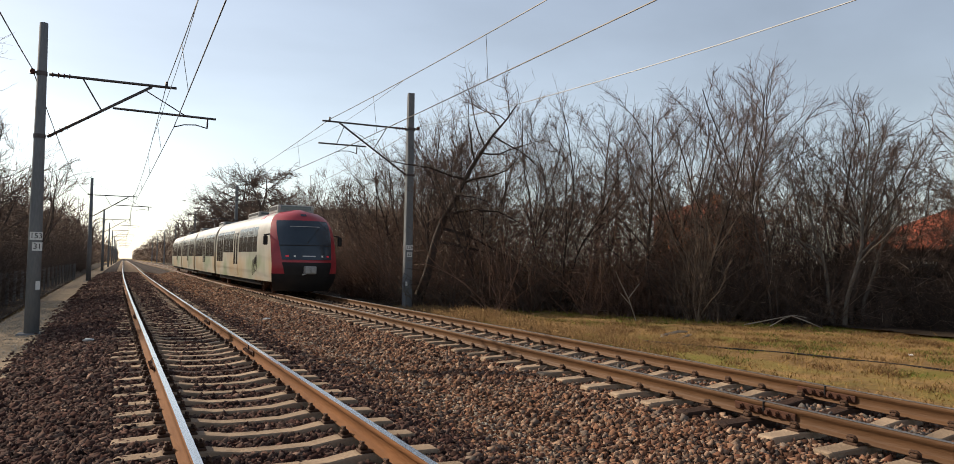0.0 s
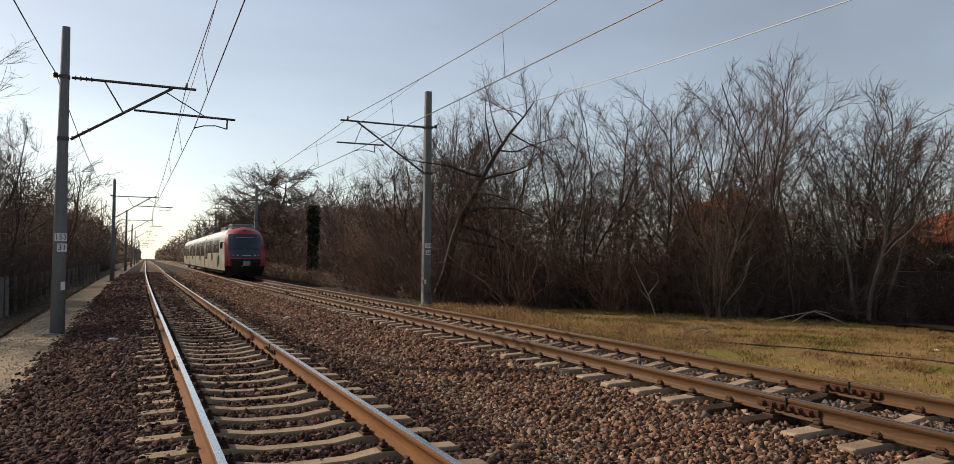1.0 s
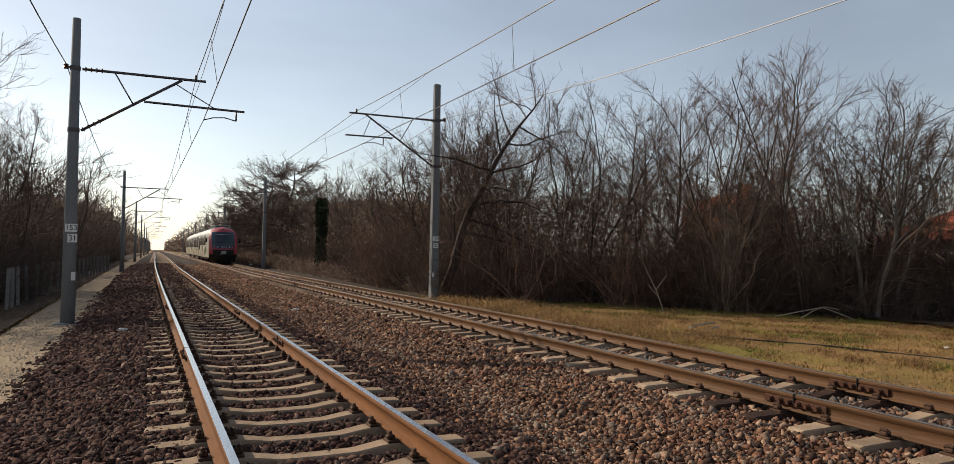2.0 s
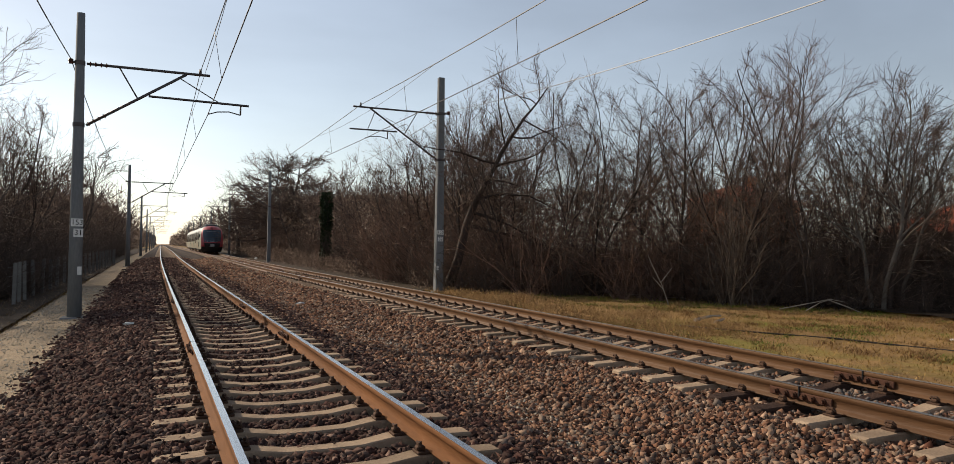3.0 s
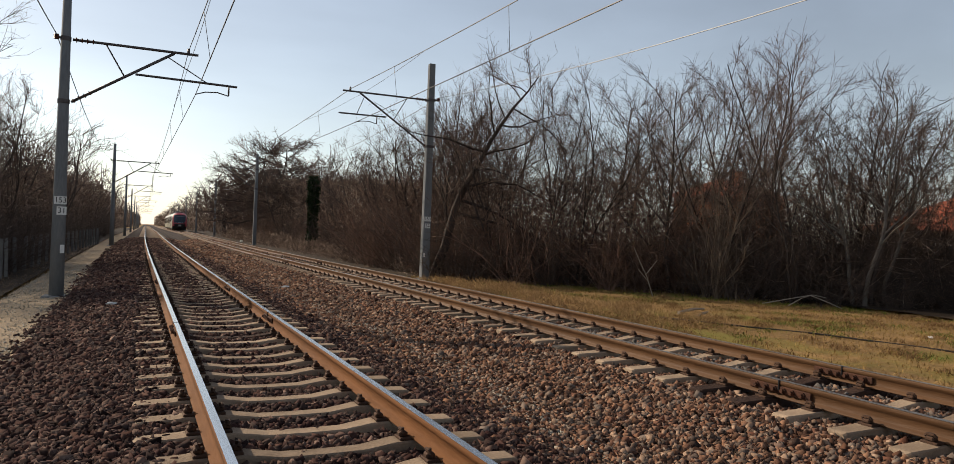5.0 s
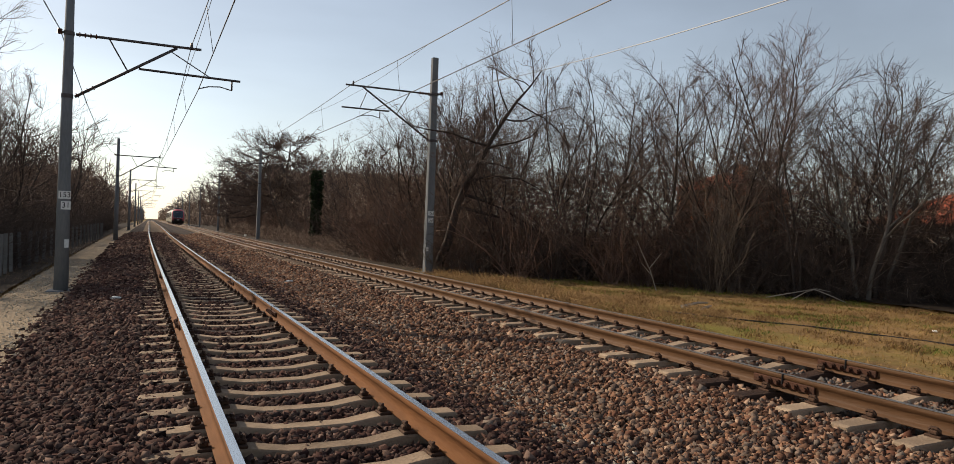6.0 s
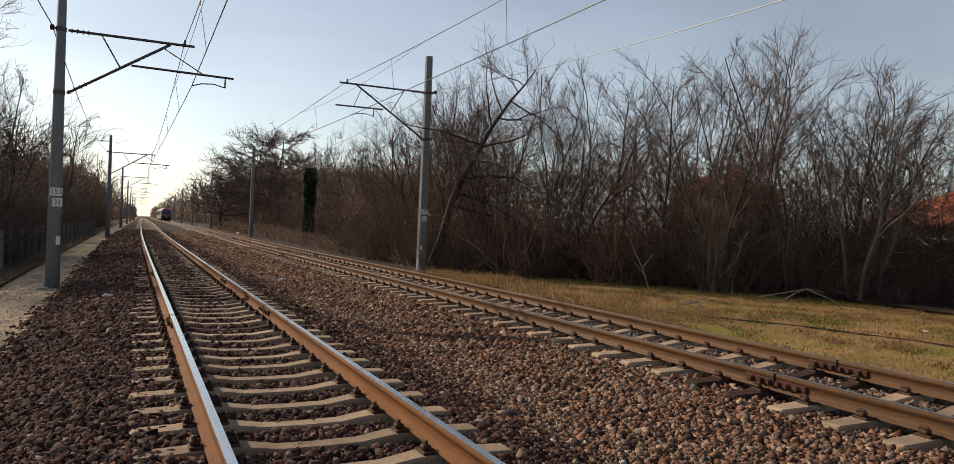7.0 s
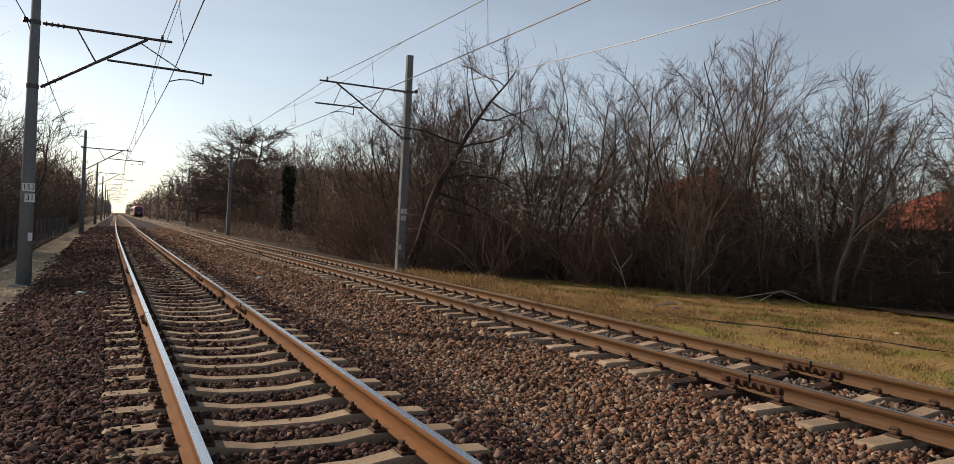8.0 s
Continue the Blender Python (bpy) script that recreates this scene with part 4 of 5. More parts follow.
def plant_left():
    rng = random.Random(8)
    T = "dark bare winter tree on the shaded side of the line"
    S = "dark leafless bush behind the fence posts"
    y = 29.5
    k = 1
    while y < 180:
        for row, off in enumerate((-7.9, -11.0, -14.6) if y < 64 else (-7.6, -11.2)):
            h = float(np.interp(y, [9, 24, 40, 170], [1.1, 1.15, 1.06, 1.05])) * (1 + 0.1 * row)
            place("bare_tree", (TREES[(k + row) % 6] if y < 45 else FAR[(k + row) % 3]), off + rng.uniform(-0.9, 0.7), y + rng.uniform(-1, 1), rng.uniform(0, 360), h * rng.uniform(0.85, 1.1), T, "tree", "trees along the path")
        y += rng.uniform(2.2, 3.2) if y < 60 else rng.uniform(4, 6)
        k += 1
    y = 29.0
    while y < 128:
        for off in (-5.9, -7.6):
            place("bare_shrub", SHRUBS[2 + rng.randrange(2)] if y < 42 else FAR_SHRUBS[1], off + rng.uniform(-0.5, 0.3), y + rng.uniform(-0.6, 0.6), rng.uniform(0, 360), rng.uniform(0.6, 0.95), S, "bush", "bushes along the path")
        y += rng.uniform(1.1, 1.7) if y < 45 else rng.uniform(2.2, 3.4)


plant_right()
plant_left()


def sticks(name, n, box_of, high, seed, mat, label, long=0.9, thick=0.007, upright=0.6):
    """Countless loose twigs as three-sided splinters."""
    rng = np.random.RandomState(seed)
    x, y = box_of(rng, n)
    z = height(x) + fall(y) + high * (1 + np.clip(y - 30, 0, 60) / 75) * rng.uniform(0, 1, n) ** 1.7 - 0.05
    p = np.stack([x + swing(x, y), y, z], 1)
    d = rng.normal(0, 1, (n, 3)) * np.array([1, 1, 0.7]) + np.array([0, 0, upright])
    d /= np.linalg.norm(d, axis=1)[:, None]
    q = p + d * (long * rng.uniform(0.4, 1.4, n))[:, None]
    u = np.cross(d, rng.normal(0, 1, (n, 3)))
    u /= np.linalg.norm(u, axis=1)[:, None]
    v = np.cross(d, u)
    t = (thick * rng.uniform(0.6, 1.5, n) * (1 + y / 45))[:, None]
    verts = np.stack([p + t * u, p - t * 0.5 * u + t * 0.87 * v, p - t * 0.5 * u - t * 0.87 * v, q], 1).reshape(-1, 3)
    b = (np.arange(n) * 4)[:, None, None]
    f = (b + np.array([[0, 1, 3], [1, 2, 3], [2, 0, 3]])[None]).reshape(-1, 3)
    return tagged(new(name, mesh_from(name, verts, f, mat)), label, "undergrowth", kind="stuff")


def in_right_wood(rng, n):
    y = rng.uniform(0, 1, n) ** 1.5 * 110 + 0.5
    x = np.interp(y, EDGE_Y, EDGE_X) + rng.uniform(0, 1, n) ** 0.8 * 8
    return x, y


def in_left_wood(rng, n):
    y = rng.uniform(0, 1, n) ** 1.4 * 100 + 28
    return -6.1 - rng.uniform(0, 1, n) ** 0.8 * 7, y


sticks("undergrowth", 110000, in_right_wood, 4.2, 41, M_BRUSH, "tangle of dry brown twigs and brambles under the trees")
sticks("undergrowth", 70000, in_left_wood, 3.8, 42, M_BRUSH, "dark tangle of dry twigs behind the fence")


def far_wood(rng, n):
    y = 140 + rng.uniform(0, 1, n) ** 2 * 1100
    side = rng.uniform(0, 1, n) < 0.5
    return np.where(side, 12 + rng.uniform(0, 25, n), -7.5 - rng.uniform(0, 25, n)), y


sticks("far_wood", 26000, far_wood, 6.5, 43, M_BRUSH, "distant bare wood along both sides of the line", 3.0, 0.016, 1.2)


def low_scrub(rng, n):
    y = 29 + rng.uniform(0, 1, n) ** 1.3 * 85
    return 9.2 + rng.uniform(0, 1, n) ** 0.7 * 3.6, y


def weed_patches(rng, n):
    c = rng.randint(0, 60, n)
    cx, cy = 8.4 + 2.4 * rng.uniform(0, 1, 60) ** 1.5, rng.uniform(12, 26, 60)
    return cx[c] + rng.normal(0, 0.28, n), cy[c] + rng.normal(0, 0.42, n)


sticks("low_scrub", 20000, low_scrub, 0.7, 44, M_BRUSH, "low brown brambles between the brown track and the wood", 0.5, 0.005, 0.7)
sticks("dead_weeds", 13000, weed_patches, 0.2, 45, M_TUFT, "dead brown weeds along the ballast edge", 0.22, 0.0035, 0.9)


def on_grass(rng, n):
    y = rng.uniform(3, 28, n)
    return 8.4 + rng.uniform(0, 1, n) * (np.interp(y, EDGE_Y, EDGE_X) - 8.4), y


def by_the_path(rng, n):
    y = rng.uniform(10, 60, n)
    return -5.9 + rng.uniform(0, 1, n) * 1.8, y


sticks("dead_stalks", 5000, on_grass, 0.05, 46, M_STRAW, "flattened dead stalks on the grass", 0.22, 0.003, 0.15)
sticks("dead_stalks", 5000, by_the_path, 0.12, 47, M_BRUSH, "dead stalks and twigs between the footpath and the fence", 0.25, 0.004, 0.4)


# ---- ballast stones ----
def stones(name, x, y, size, seed, mat, label, sink=0.3, lift=0.0):
    """Crushed stones as jittered blocks lying on the bed."""
    rng = np.random.RandomState(seed)
    n = len(x)
    c = np.array([[-1, -1, -1], [1, -1, -1], [1, 1, -1], [-1, 1, -1], [-1, -1, 1], [1, -1, 1], [1, 1, 1], [-1, 1, 1]], float) * 0.5
    v = c[None] * rng.uniform(0.6, 1.25, (n, 1, 3)) + rng.normal(0, 0.2, (n, 8, 3))
    v[:, 4:, :2] *= rng.uniform(0.55, 1.0, (n, 1, 1))
    v *= size[:, None, None]
    v[:, :, 2] *= rng.uniform(0.5, 0.95, (n, 1))
    yaw = rng.uniform(0, math.pi, n)
    q = np.stack([np.cos(yaw), rng.normal(0, 0.45, n), rng.normal(0, 0.45, n), np.sin(yaw)], 1)
    q /= np.linalg.norm(q, axis=1)[:, None]
    w, a, b, d = q.T
    R = np.stack([1 - 2 * (b * b + d * d), 2 * (a * b - d * w), 2 * (a * d + b * w), 2 * (a * b + d * w), 1 - 2 * (a * a + d * d), 2 * (b * d - a * w), 2 * (a * d - b * w), 2 * (b * d + a * w), 1 - 2 * (a * a + b * b)], 1).reshape(n, 3, 3)
    v = np.einsum("nij,nkj->nki", R, v)
    z = height(x) + fall(y) + size * (0.5 - sink) * rng.uniform(0.2, 1.1, n) + lift
    v += np.stack([x + swing(x, y), y, z], 1)[:, None]
    f = np.array([[0, 3, 2, 1], [4, 5, 6, 7], [0, 1, 5, 4], [1, 2, 6, 5], [2, 3, 7, 6], [3, 0, 4, 7]])
    f = ((np.arange(n) * 8)[:, None, None] + f[None]).reshape(-1, 4)
    return tagged(new(name, mesh_from(name, v.reshape(-1, 3), f, mat)), label, "ballast", kind="stuff")


def off_track(x, y, rng):
    """Keep stones off the rails, and mostly off the sleepers."""
    keep = np.ones(len(x), bool)
    for cx, first in ((0, FIRST), (TRACK_X, FIRST_2)):
        k = np.abs((y - first + GAP / 2) % GAP - GAP / 2)
        on = (np.abs(x - cx) < 1.31) & (k < 0.14)
        keep &= ~(on & (rng.uniform(0, 1, len(x)) > 0.04 + 0.10 * (np.abs(x - cx) > 0.95) + (0.36 if cx == 0 else -0.05) * (x - cx < -0.95) + 0.6 * np.clip((y - 12) / 26, 0, 1)))
        keep &= ~(np.abs(np.abs(x - cx) - 0.753) < 0.085)
    return keep


M_PALE_GRIT = island_material("pale_grit_stone", [(0.2, 0.17, 0.13), (0.4, 0.35, 0.28), (0.28, 0.24, 0.19), (0.5, 0.45, 0.37)], 0.9)
M_DEADWOOD = material("pale_dead_wood", (0.36, 0.31, 0.25), 0.9, 0, (0.3, 0.25, 0.2), 6, 0.5)


def scatter_ballast():
    rng = np.random.RandomState(77)
    for n, (y0, y1, per, s0, s1) in enumerate(((0.8, 9.5, 880, 0.028, 0.07), (9.5, 18, 420, 0.036, 0.082), (18, 36, 190, 0.055, 0.095), (36, 80, 62, 0.09, 0.15))):
        k = int((y1 - y0) * 11.35 * per)
        x, y = rng.uniform(-3.1, 8.25, k), rng.uniform(y0, y1, k)
        deep = (x + 1.35) * 0.47 + y * 0.88
        keep = off_track(x, y, rng) & (deep > 4.6) & (x + 1.35 < 2.1 * y + 1.0) & (x + 1.35 > -0.16 * y - 0.4)
        keep &= (x > -2.72) | (rng.uniform(0, 1, k) < 0.5 * np.clip((x + 3.1) / 0.4, 0, 1) ** 2)
        x, y = x[keep], y[keep]
        # stones left of about x = 1.9 take the darker colours
        old = x + rng.normal(0, 0.35, len(x)) < 1.9
        for sel, mat, label in ((old, M_STONE_DARK, "dark crushed stones round the polished track"), (~old, M_STONE, "red-brown crushed stones round the brown track")):
            stones("ballast_stones", x[sel], y[sel], rng.uniform(s0, s1, sel.sum()), 80 + n, mat, label)
    k = 16000
    x, y = rng.uniform(-2.7, 8.15, k), rng.uniform(-13, 8, k)
    hidden = ((x + 1.35) * 0.47 + y * 0.88 < 4.6) | (x + 1.35 > 2.1 * y + 1.0)
    keep = off_track(x, y, rng) & hidden
    stones("ballast_stones", x[keep], y[keep], rng.uniform(0.05, 0.095, keep.sum()), 88, M_STONE, "loose red-brown crushed stones of the track bed")
    k = 2600
    y = rng.uniform(3.5, 24, k)
    x = np.interp(y, [3, 5.6, 8.8, 11.6, 16, 24], [2.2, 2.25, 2.75, 2.85, 2.6, 2.8]) + rng.normal(0, 0.14, k)
    stones("pale_grit", x, y, rng.uniform(0.012, 0.04, k), 91, M_PALE_GRIT, "pale grit washed into the hollow between the tracks", 0.2, 0.012)
    k = 3500
    y = rng.uniform(1.5, 16, k)
    x = TRACK_X + rng.uniform(-0.65, 0.65, k)
    keep = off_track(x, y, rng)
    stones("grey_ballast", x[keep], y[keep], rng.uniform(0.03, 0.06, keep.sum()), 92, M_STONE_GREY, "grey crushed stones between the brown rails", 0.25, 0.012)
    k = 5000
    y = rng.uniform(8, 34, k)
    x = rng.uniform(-4.2, -2.7, k)
    stones("path_gravel", x, y, rng.uniform(0.008, 0.028, k), 93, M_PALE_GRIT, "pale gravel on the footpath", 0.2, 0.012)


scatter_ballast()


# ---- grass ----
def blades(name, n, seed, area, tall, mat, label, pick=None):
    rng = np.random.RandomState(seed)
    x, y = rng.uniform(area[0], area[1], n), rng.uniform(area[2], area[3], n)
    if pick is not None:
        keep = pick(x, y, rng)
        x, y = x[keep], y[keep]
    n = len(x)
    p = np.stack([x + swing(x, y), y, height(x) + fall(y) - 0.02], 1)
    a = rng.uniform(0, 2 * math.pi, n)
    side = np.stack([np.cos(a), np.sin(a), 0 * a], 1) * rng.uniform(0.004, 0.009, n)[:, None]
    h = tall * rng.uniform(0.4, 1.3, n)
    bow = rng.normal(0, 0.95, (n, 3)) * np.array([1, 1, 0])
    mid = p + np.stack([0 * h, 0 * h, h * 0.6], 1) + bow * h[:, None] * 0.3
    tip = p + np.stack([0 * h, 0 * h, h * 0.85], 1) + bow * h[:, None]
    v = np.stack([p - side, p + side, mid + side * 0.7, mid - side * 0.7, tip], 1).reshape(-1, 3)
    b = (np.arange(n) * 5)[:, None, None]
    f = (b + np.array([[0, 1, 2], [0, 2, 3], [3, 2, 4]])[None]).reshape(-1, 3)
    tagged(new(name, mesh_from(name, v, f, mat)), label, "grass", kind="stuff")


def patchy(lo, hi):
    def pick(x, y, rng):
        val = np.array([noise.noise((a * 0.45, b * 0.3, lo * 9)) for a, b in zip(x, y)])
        return (val > lo) & (val < hi) & (x < np.interp(y, EDGE_Y, EDGE_X) + 0.7)
    return pick


def near_wood(x, y, rng):
    e = np.interp(y, EDGE_Y, EDGE_X)
    val = np.array([noise.noise((a * 0.7, b * 0.5, 3.0)) for a, b in zip(x, y)])
    return (x < e + 0.6) & (val * 2.0 + (x - e) * 0.22 + rng.uniform(-0.25, 0.25, len(x)) > -0.3)


blades("dry_grass", 44000, 51, (8.0, 21.5, 3, 31), 0.06, M_STRAW, "short yellowed grass beside the track", patchy(-0.6, 2))
blades("green_grass", 60000, 52, (9.0, 21.5, 6, 31), 0.07, M_GREEN, "patches of short green grass before the wood", near_wood)
def clumps(seed, count, wide):
    """Blade places gathered into tufts."""
    def pick(x, y, rng):
        r = np.random.RandomState(seed)
        c = r.randint(0, len(x), count)
        cx, cy = x[c].copy(), y[c].copy()
        k = r.randint(0, count, len(x))
        x[:], y[:] = cx[k] + r.normal(0, wide, len(x)), cy[k] + r.normal(0, wide * 1.5, len(x))
        return x < np.interp(y, EDGE_Y, EDGE_X) + 0.5
    return pick


M_RANK = island_material("rank_green_grass", [(0.06, 0.1, 0.014), (0.12, 0.15, 0.025), (0.2, 0.19, 0.05), (0.05, 0.08, 0.014)], 0.9)
blades("brown_tufts", 42000, 55, (8.3, 21.0, 4, 29), 0.08, M_TUFT, "brown tufts of dead grass", clumps(56, 420, 0.13))
blades("green_tufts", 16000, 57, (8.6, 20.0, 5, 27), 0.07, M_RANK, "rank green tufts among the dry grass", clumps(58, 110, 0.2))
blades("dry_grass", 5000, 54, (-5.9, -4.1, 9, 42), 0.12, M_STRAW, "dead grass between the footpath and the fence")


# ---- ivy stump, fence, houses, litter ----
def ivy_stump(x, y):
    t = thing("ivy_stump", pose(x, y, -0.45), "tall dead trunk wrapped in dark ivy at the wood's edge", "tree trunk")
    part("trunk", tube(bmesh.new(), [(0, 0, 0), (0.05, 0, 2.5), (0, 0, 5.4)], [0.3, 0.26, 0.2], 10), M_BARK, t)
    rng = np.random.RandomState(61)
    n = 5200
    z = rng.uniform(0, 1, n) ** 0.85 * 5.8
    r = 0.33 + 0.06 * np.sin(z * 2.1) + np.where(z > 4.7, 0.13 * np.clip((5.9 - z) / 0.5, 0, 1), 0) + rng.normal(0, 0.08, n)
    a = rng.uniform(0, 2 * math.pi, n)
    p = np.stack([r * np.cos(a), r * np.sin(a), z], 1)
    u = rng.normal(0, 1, (n, 3))
    u /= np.linalg.norm(u, axis=1)[:, None]
    v = np.cross(u, rng.normal(0, 1, (n, 3)))
    v /= np.linalg.norm(v, axis=1)[:, None]
    s = rng.uniform(0.04, 0.09, n)[:, None]
    verts = np.stack([p - s * u, p + s * 0.8 * v, p + s * u, p - s * 0.8 * v], 1).reshape(-1, 3)
    f = np.arange(n * 4).reshape(-1, 4)
    ob = new("ivy_leaves", mesh_from("ivy_leaves", verts, f, M_IVY))
    ob.parent = t
    tagged(ob, "dark green ivy leaves")


ivy_stump(10.9, 56.0)


def fence_left():
    f = thing("fence", Matrix(), "row of grey concrete fence posts with slack wires", "fence")
    bm = box(bmesh.new(), -0.055, 0.055, -0.055, 0.055, -0.3, 1.4, 0.012)
    me = bpy.data.meshes.new("post")
    bm.to_mesh(me)
    bm.free()
    me.materials.append(M_POST)
    rng = random.Random(3)
    ys = [27.1, 28.0, 29.0, 30.7, 32.6, 34.6]
    while ys[-1] < 69:
        ys.append(ys[-1] + rng.choice((2.0, 2.2, 2.4)))
    for y in ys:
        share("post", me, f, pose(-5.25 + 0.02 * (y - 27) + float(bend(y)), y, -0.7, rng.uniform(-2, 2), rng.uniform(-2, 2), rng.uniform(-8, 8)))
    for z in (0.0, 0.3, 0.58):
        part("fence_wire", tube(bmesh.new(), [(-5.25 + 0.02 * (y - 27) + float(bend(y)), y, z) for y in np.linspace(26.0, 67, 30)], 0.004, 4), M_WIRE, f)


fence_left()

M_BRICK = material("red_brick_wall", (0.42, 0.155, 0.07), 0.9, 0, (0.30, 0.11, 0.055), 3, 0.5, 0.3, 40)
M_TILE = material("red_roof_tiles", (0.36, 0.10, 0.055), 0.85, 0, (0.24, 0.075, 0.045), 2, 0.6, 0.5, 14)
M_PLASTER = material("brown_plaster", (0.13, 0.10, 0.08), 0.9, 0, (0.09, 0.07, 0.06), 2, 0.6)


def house(x, y, w, d, h, rise, turn, wall_mat, label):
    t = thing("house", pose(x, y, -0.5, 0, 0, turn), label, "house", "houses behind the wood")
    part("wall", box(bmesh.new(), -w / 2, w / 2, -d / 2, d / 2, -0.3, h), wall_mat, t)
    bm = bmesh.new()
    o = 0.45
    vs = [bm.verts.new(p) for p in ((-w / 2 - o, -d / 2 - o, h - 0.1), (w / 2 + o, -d / 2 - o, h - 0.1), (w / 2 + o, d / 2 + o, h - 0.1), (-w / 2 - o, d / 2 + o, h - 0.1), (-w / 2 + d * 0.35, 0, h + rise), (w / 2 - d * 0.35, 0, h + rise))]
    for f in ((0, 1, 5, 4), (1, 2, 5), (2, 3, 4, 5), (3, 0, 4), (3, 2, 1, 0)):
        bm.faces.new([vs[i] for i in f])
    roof = part("roof", bm, M_TILE, t, "red tiled hip roof")
    part("chimney", box(bmesh.new(), -0.35 + w * 0.15, 0.35 + w * 0.15, -0.3, 0.3, h + rise - 0.8, h + rise + 0.7, 0.03), wall_mat, roof)
    for k in range(3):
        for z in (1.0, 3.8):
            if z + 1.4 < h and z < 2:
                xx = -w / 2 + w * (k + 0.5) / 3
                wn = part("window", box(bmesh.new(), xx - 0.6, xx + 0.6, -d / 2 - 0.05, -d / 2 + 0.05, z, z + 1.3), M_TRIM, t, "white framed window")
                part("pane", box(bmesh.new(), xx - 0.5, xx + 0.5, -d / 2 - 0.06, -d / 2 - 0.03, z + 0.1, z + 1.2), M_GLASS, wn)
                yy = -d / 2 + d * (k + 0.5) / 3
                wn = part("window", box(bmesh.new(), -w / 2 - 0.05, -w / 2 + 0.05, yy - 0.6, yy + 0.6, z, z + 1.3), M_TRIM, t)
                part("pane", box(bmesh.new(), -w / 2 - 0.06, -w / 2 - 0.03, yy - 0.5, yy + 0.5, z + 0.1, z + 1.2), M_GLASS, wn)


house(36.7, 39.6, 6, 5, 5.2, 1.2, 12, M_BRICK, "red brick house glimpsed through the bare trees")
house(39.5, 22.9, 12, 8, 3.0, 2.0, 8, M_PLASTER, "low house with a red tiled roof behind the trees")
house(41.9, 10.3, 12, 9, 3.9, 1.9, -6, M_BRICK, "low brick house with a red tiled roof behind the trees")


def garden_fence():
    """A fence of upright boards behind the wood."""
    f = thing("garden_fence", Matrix(), "weathered grey board fence behind the trees", "fence")
    bm = box(bmesh.new(), -0.06, 0.06, -0.015, 0.015, 0, 1.6)
    me = bpy.data.meshes.new("board")
    bm.to_mesh(me)
    bm.free()
    me.materials.append(M_POST)
    rng = random.Random(9)
    for k in range(130):
        share("board", me, f, pose(26.6 - 0.02 * k + rng.uniform(-0.02, 0.02), 8 + 0.19 * k, -0.5 + rng.uniform(-0.05, 0.02), 0, rng.uniform(-2, 2), 84))
    for z in (0.0, 0.8):
        rod("fence_rail", f, (26.66, 8, z), (24.06, 32.6, z), 0.04, M_POST)


garden_fence()


def debris(name, pts, r, mat, label, category):
    t = thing(name, Matrix(), label, category)
    for k, p in enumerate(pts):
        part("stem", tube(bmesh.new(), p, [r * (1 - 0.5 * i / (len(p) - 1)) for i in range(len(p))], 5), mat, t)


debris("fallen_branch", [[(16.4, 16.95, -0.4), (17.0, 16.5, -0.22), (17.57, 16.06, -0.05), (17.97, 15.89, -0.13)], [(16.9, 16.36, -0.4), (17.22, 16.15, -0.16), (17.5, 16.1, -0.08)], [(17.5, 16.1, -0.06), (17.75, 15.6, -0.25), (17.95, 15.3, -0.4)]], 0.018, M_DEADWOOD, "pale dead branch lying before the wood", "branch")
debris("fallen_branch", [[(11.30, 14.80, -0.38), (11.90, 14.90, -0.3), (12.60, 15.30, -0.35)], [(11.50, 14.30, -0.38), (12.00, 14.50, -0.33)]], 0.05, M_DEADWOOD, "pale broken branch on the grass", "branch")
debris("dead_stalk", [[(14.15, 19.4, -0.41), (13.95, 19.5, 0.25), (13.65, 19.6, 0.85), (13.5, 19.65, 1.2)], [(13.9, 19.5, 0.3), (14.2, 19.3, 0.8)], [(14.0, 19.5, 0.1), (13.5, 19.4, 0.5)]], 0.016, M_DEADWOOD, "pale dead stalk standing before the wood", "stalk")


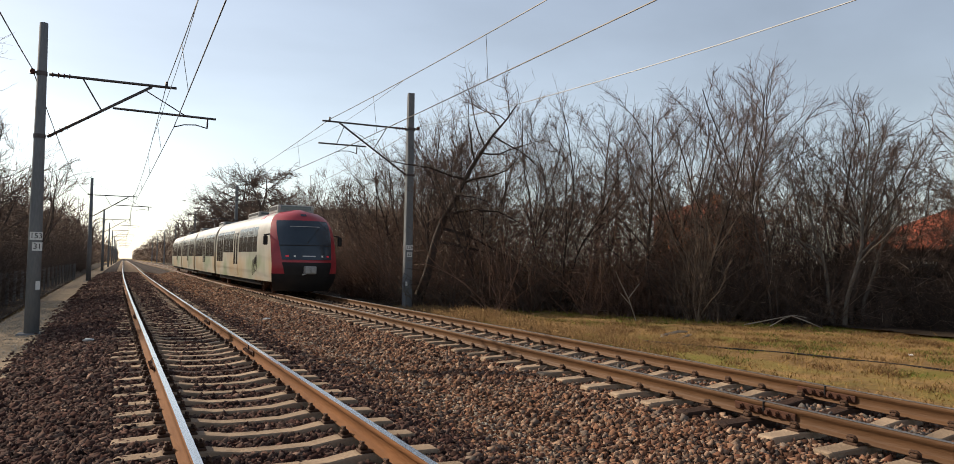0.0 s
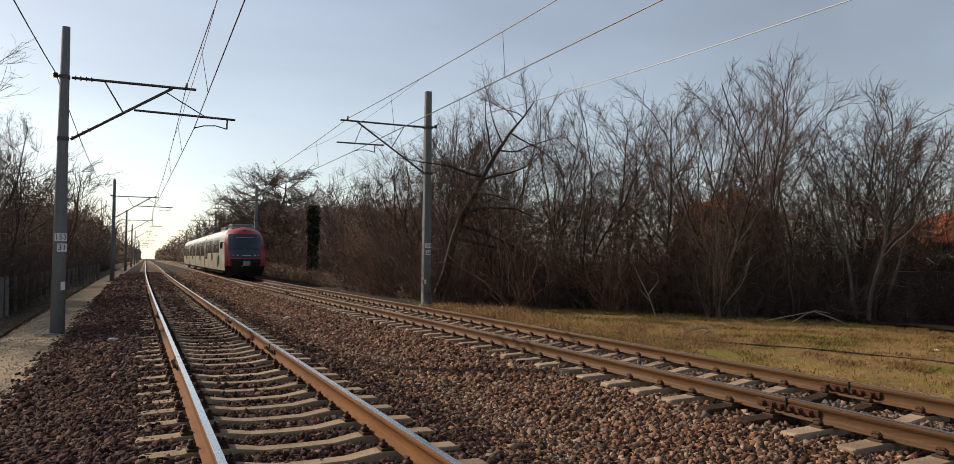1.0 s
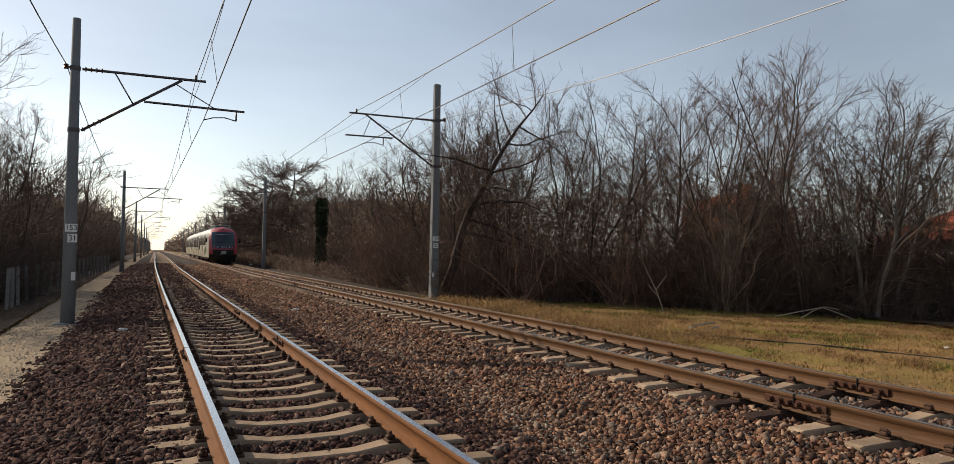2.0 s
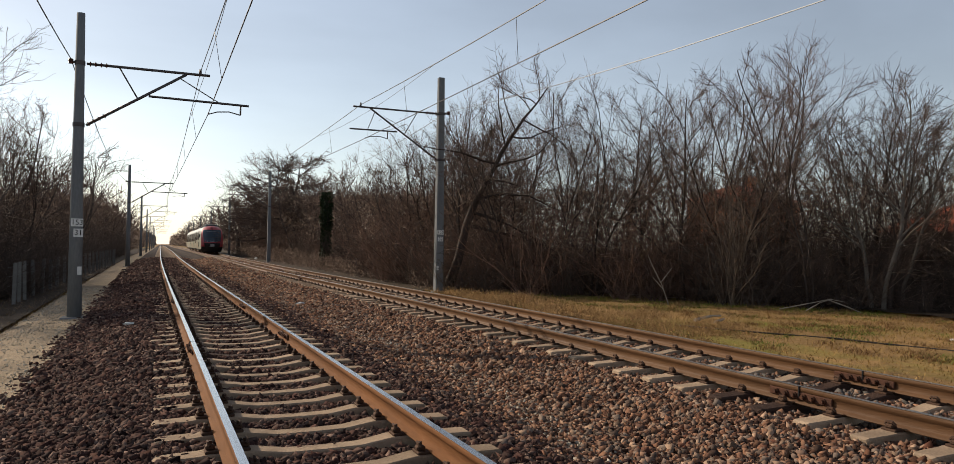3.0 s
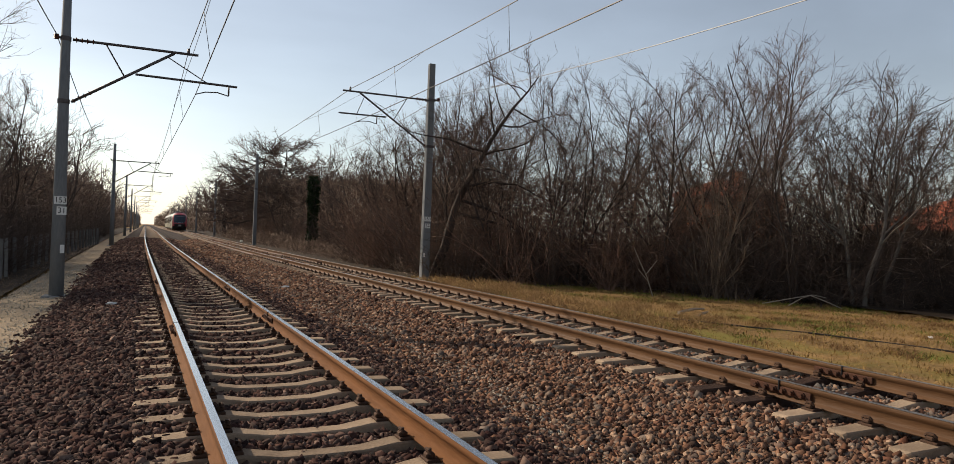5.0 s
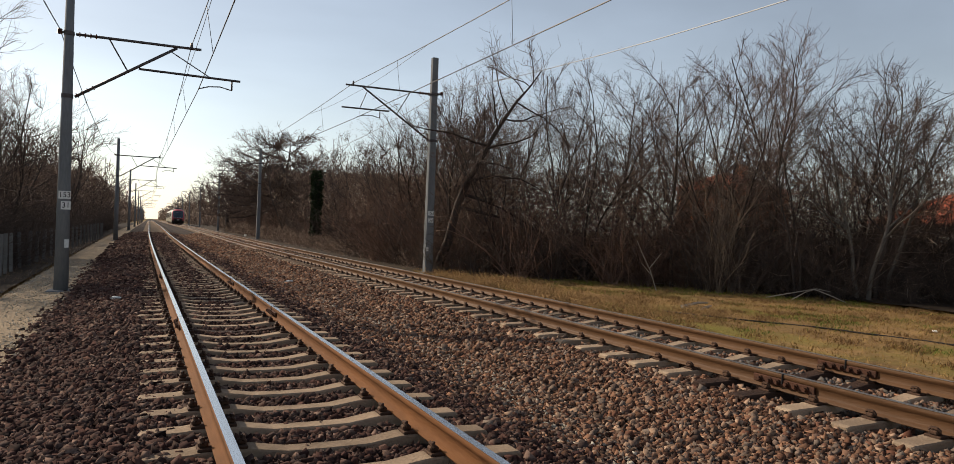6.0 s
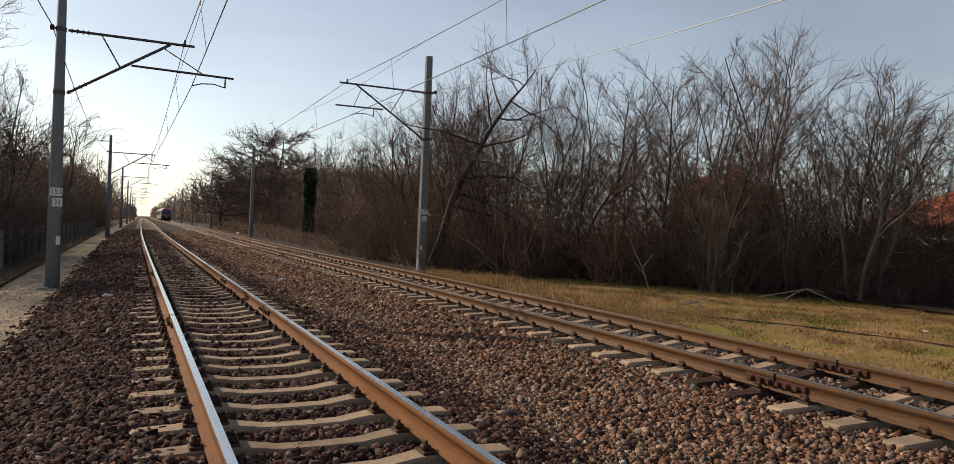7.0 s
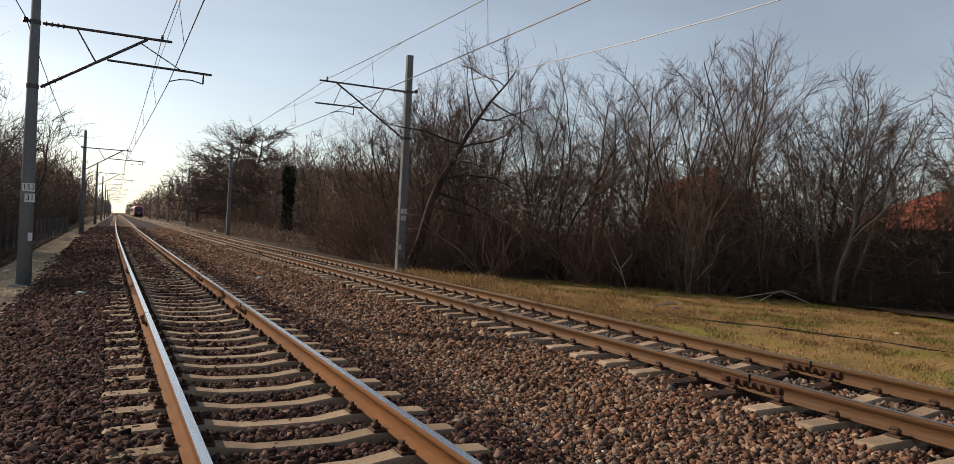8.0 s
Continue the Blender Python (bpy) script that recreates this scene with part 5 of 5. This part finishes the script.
def ground_cable():
    """A dark cable lying on the grass."""
    t = thing("cable", Matrix(), "dark slack cable lying on the dry grass", "cable")
    pts = [(10.2, 14.2), (11.14, 12.17), (11.8, 11.08), (12.08, 9.9), (12.37, 8.94), (12.5, 7.4)]
    part("sheath", tube(bmesh.new(), [(x, y, -0.405) for x, y in pts], 0.02, 6), M_BLACK, t, "", True)


ground_cable()


def rag(x, y, z, size, seed, label):
    rng = np.random.RandomState(seed)
    bm = bmesh.new()
    bmesh.ops.create_icosphere(bm, subdivisions=2, radius=size)
    for v in bm.verts:
        v.co = Vector((v.co.x * 1.5, v.co.y * 0.7, v.co.z * 0.45)) * rng.uniform(0.6, 1.3)
    ob = part("litter", bm, M_PLATE, None, label)
    ob.matrix_world = pose(x, y, z, 0, 0, rng.uniform(0, 90))
    tagged(ob, "", "litter", "scraps of litter")


rag(-1.7, 16.1, -0.2, 0.07, 1, "crumpled white scrap on the ballast")
rag(8.7 + float(bend(82)), 82.0, -0.3, 0.28, 2, "white plastic bag beside the brown track")
rag(2.8, 22.3, -0.36, 0.09, 3, "crumpled pale scrap between the tracks")
rag(14.0, 10.0, -0.39, 0.05, 4, "crumpled pale scrap on the grass")


def motions():
    """The train rolls away along the second track."""
    times = [0.0, 0.5, 1.0, 1.5, 2.0, 2.5, 3.0, 3.5, 4.0, 4.5, 5.0, 5.5, 6.0, 6.5, 7.0, 7.5, 8.0]
    for c, s, l in zip(CARS, CAR_START, CAR_LENGTH):
        rows = []
        for t in times:
            y = TRAIN_AT + TRAIN_SPEED * t + TRAIN_GAIN * t * t + s
            a, b = Vector((TRACK_X + float(swing(TRACK_X, y)), y, TRACK_Z + float(fall(y)))), Vector((TRACK_X + float(swing(TRACK_X, y + l)), y + l, TRACK_Z + float(fall(y + l))))
            d = b - a
            rows.append((t, pose(a.x, a.y, a.z, math.degrees(math.atan2(d.z, d.y)), 0, -math.degrees(math.atan2(d.x, d.y)))))
        walk(c, rows)


TRAIN_AT, TRAIN_SPEED, TRAIN_GAIN = 28.0, 20.6, 0.62
motions()
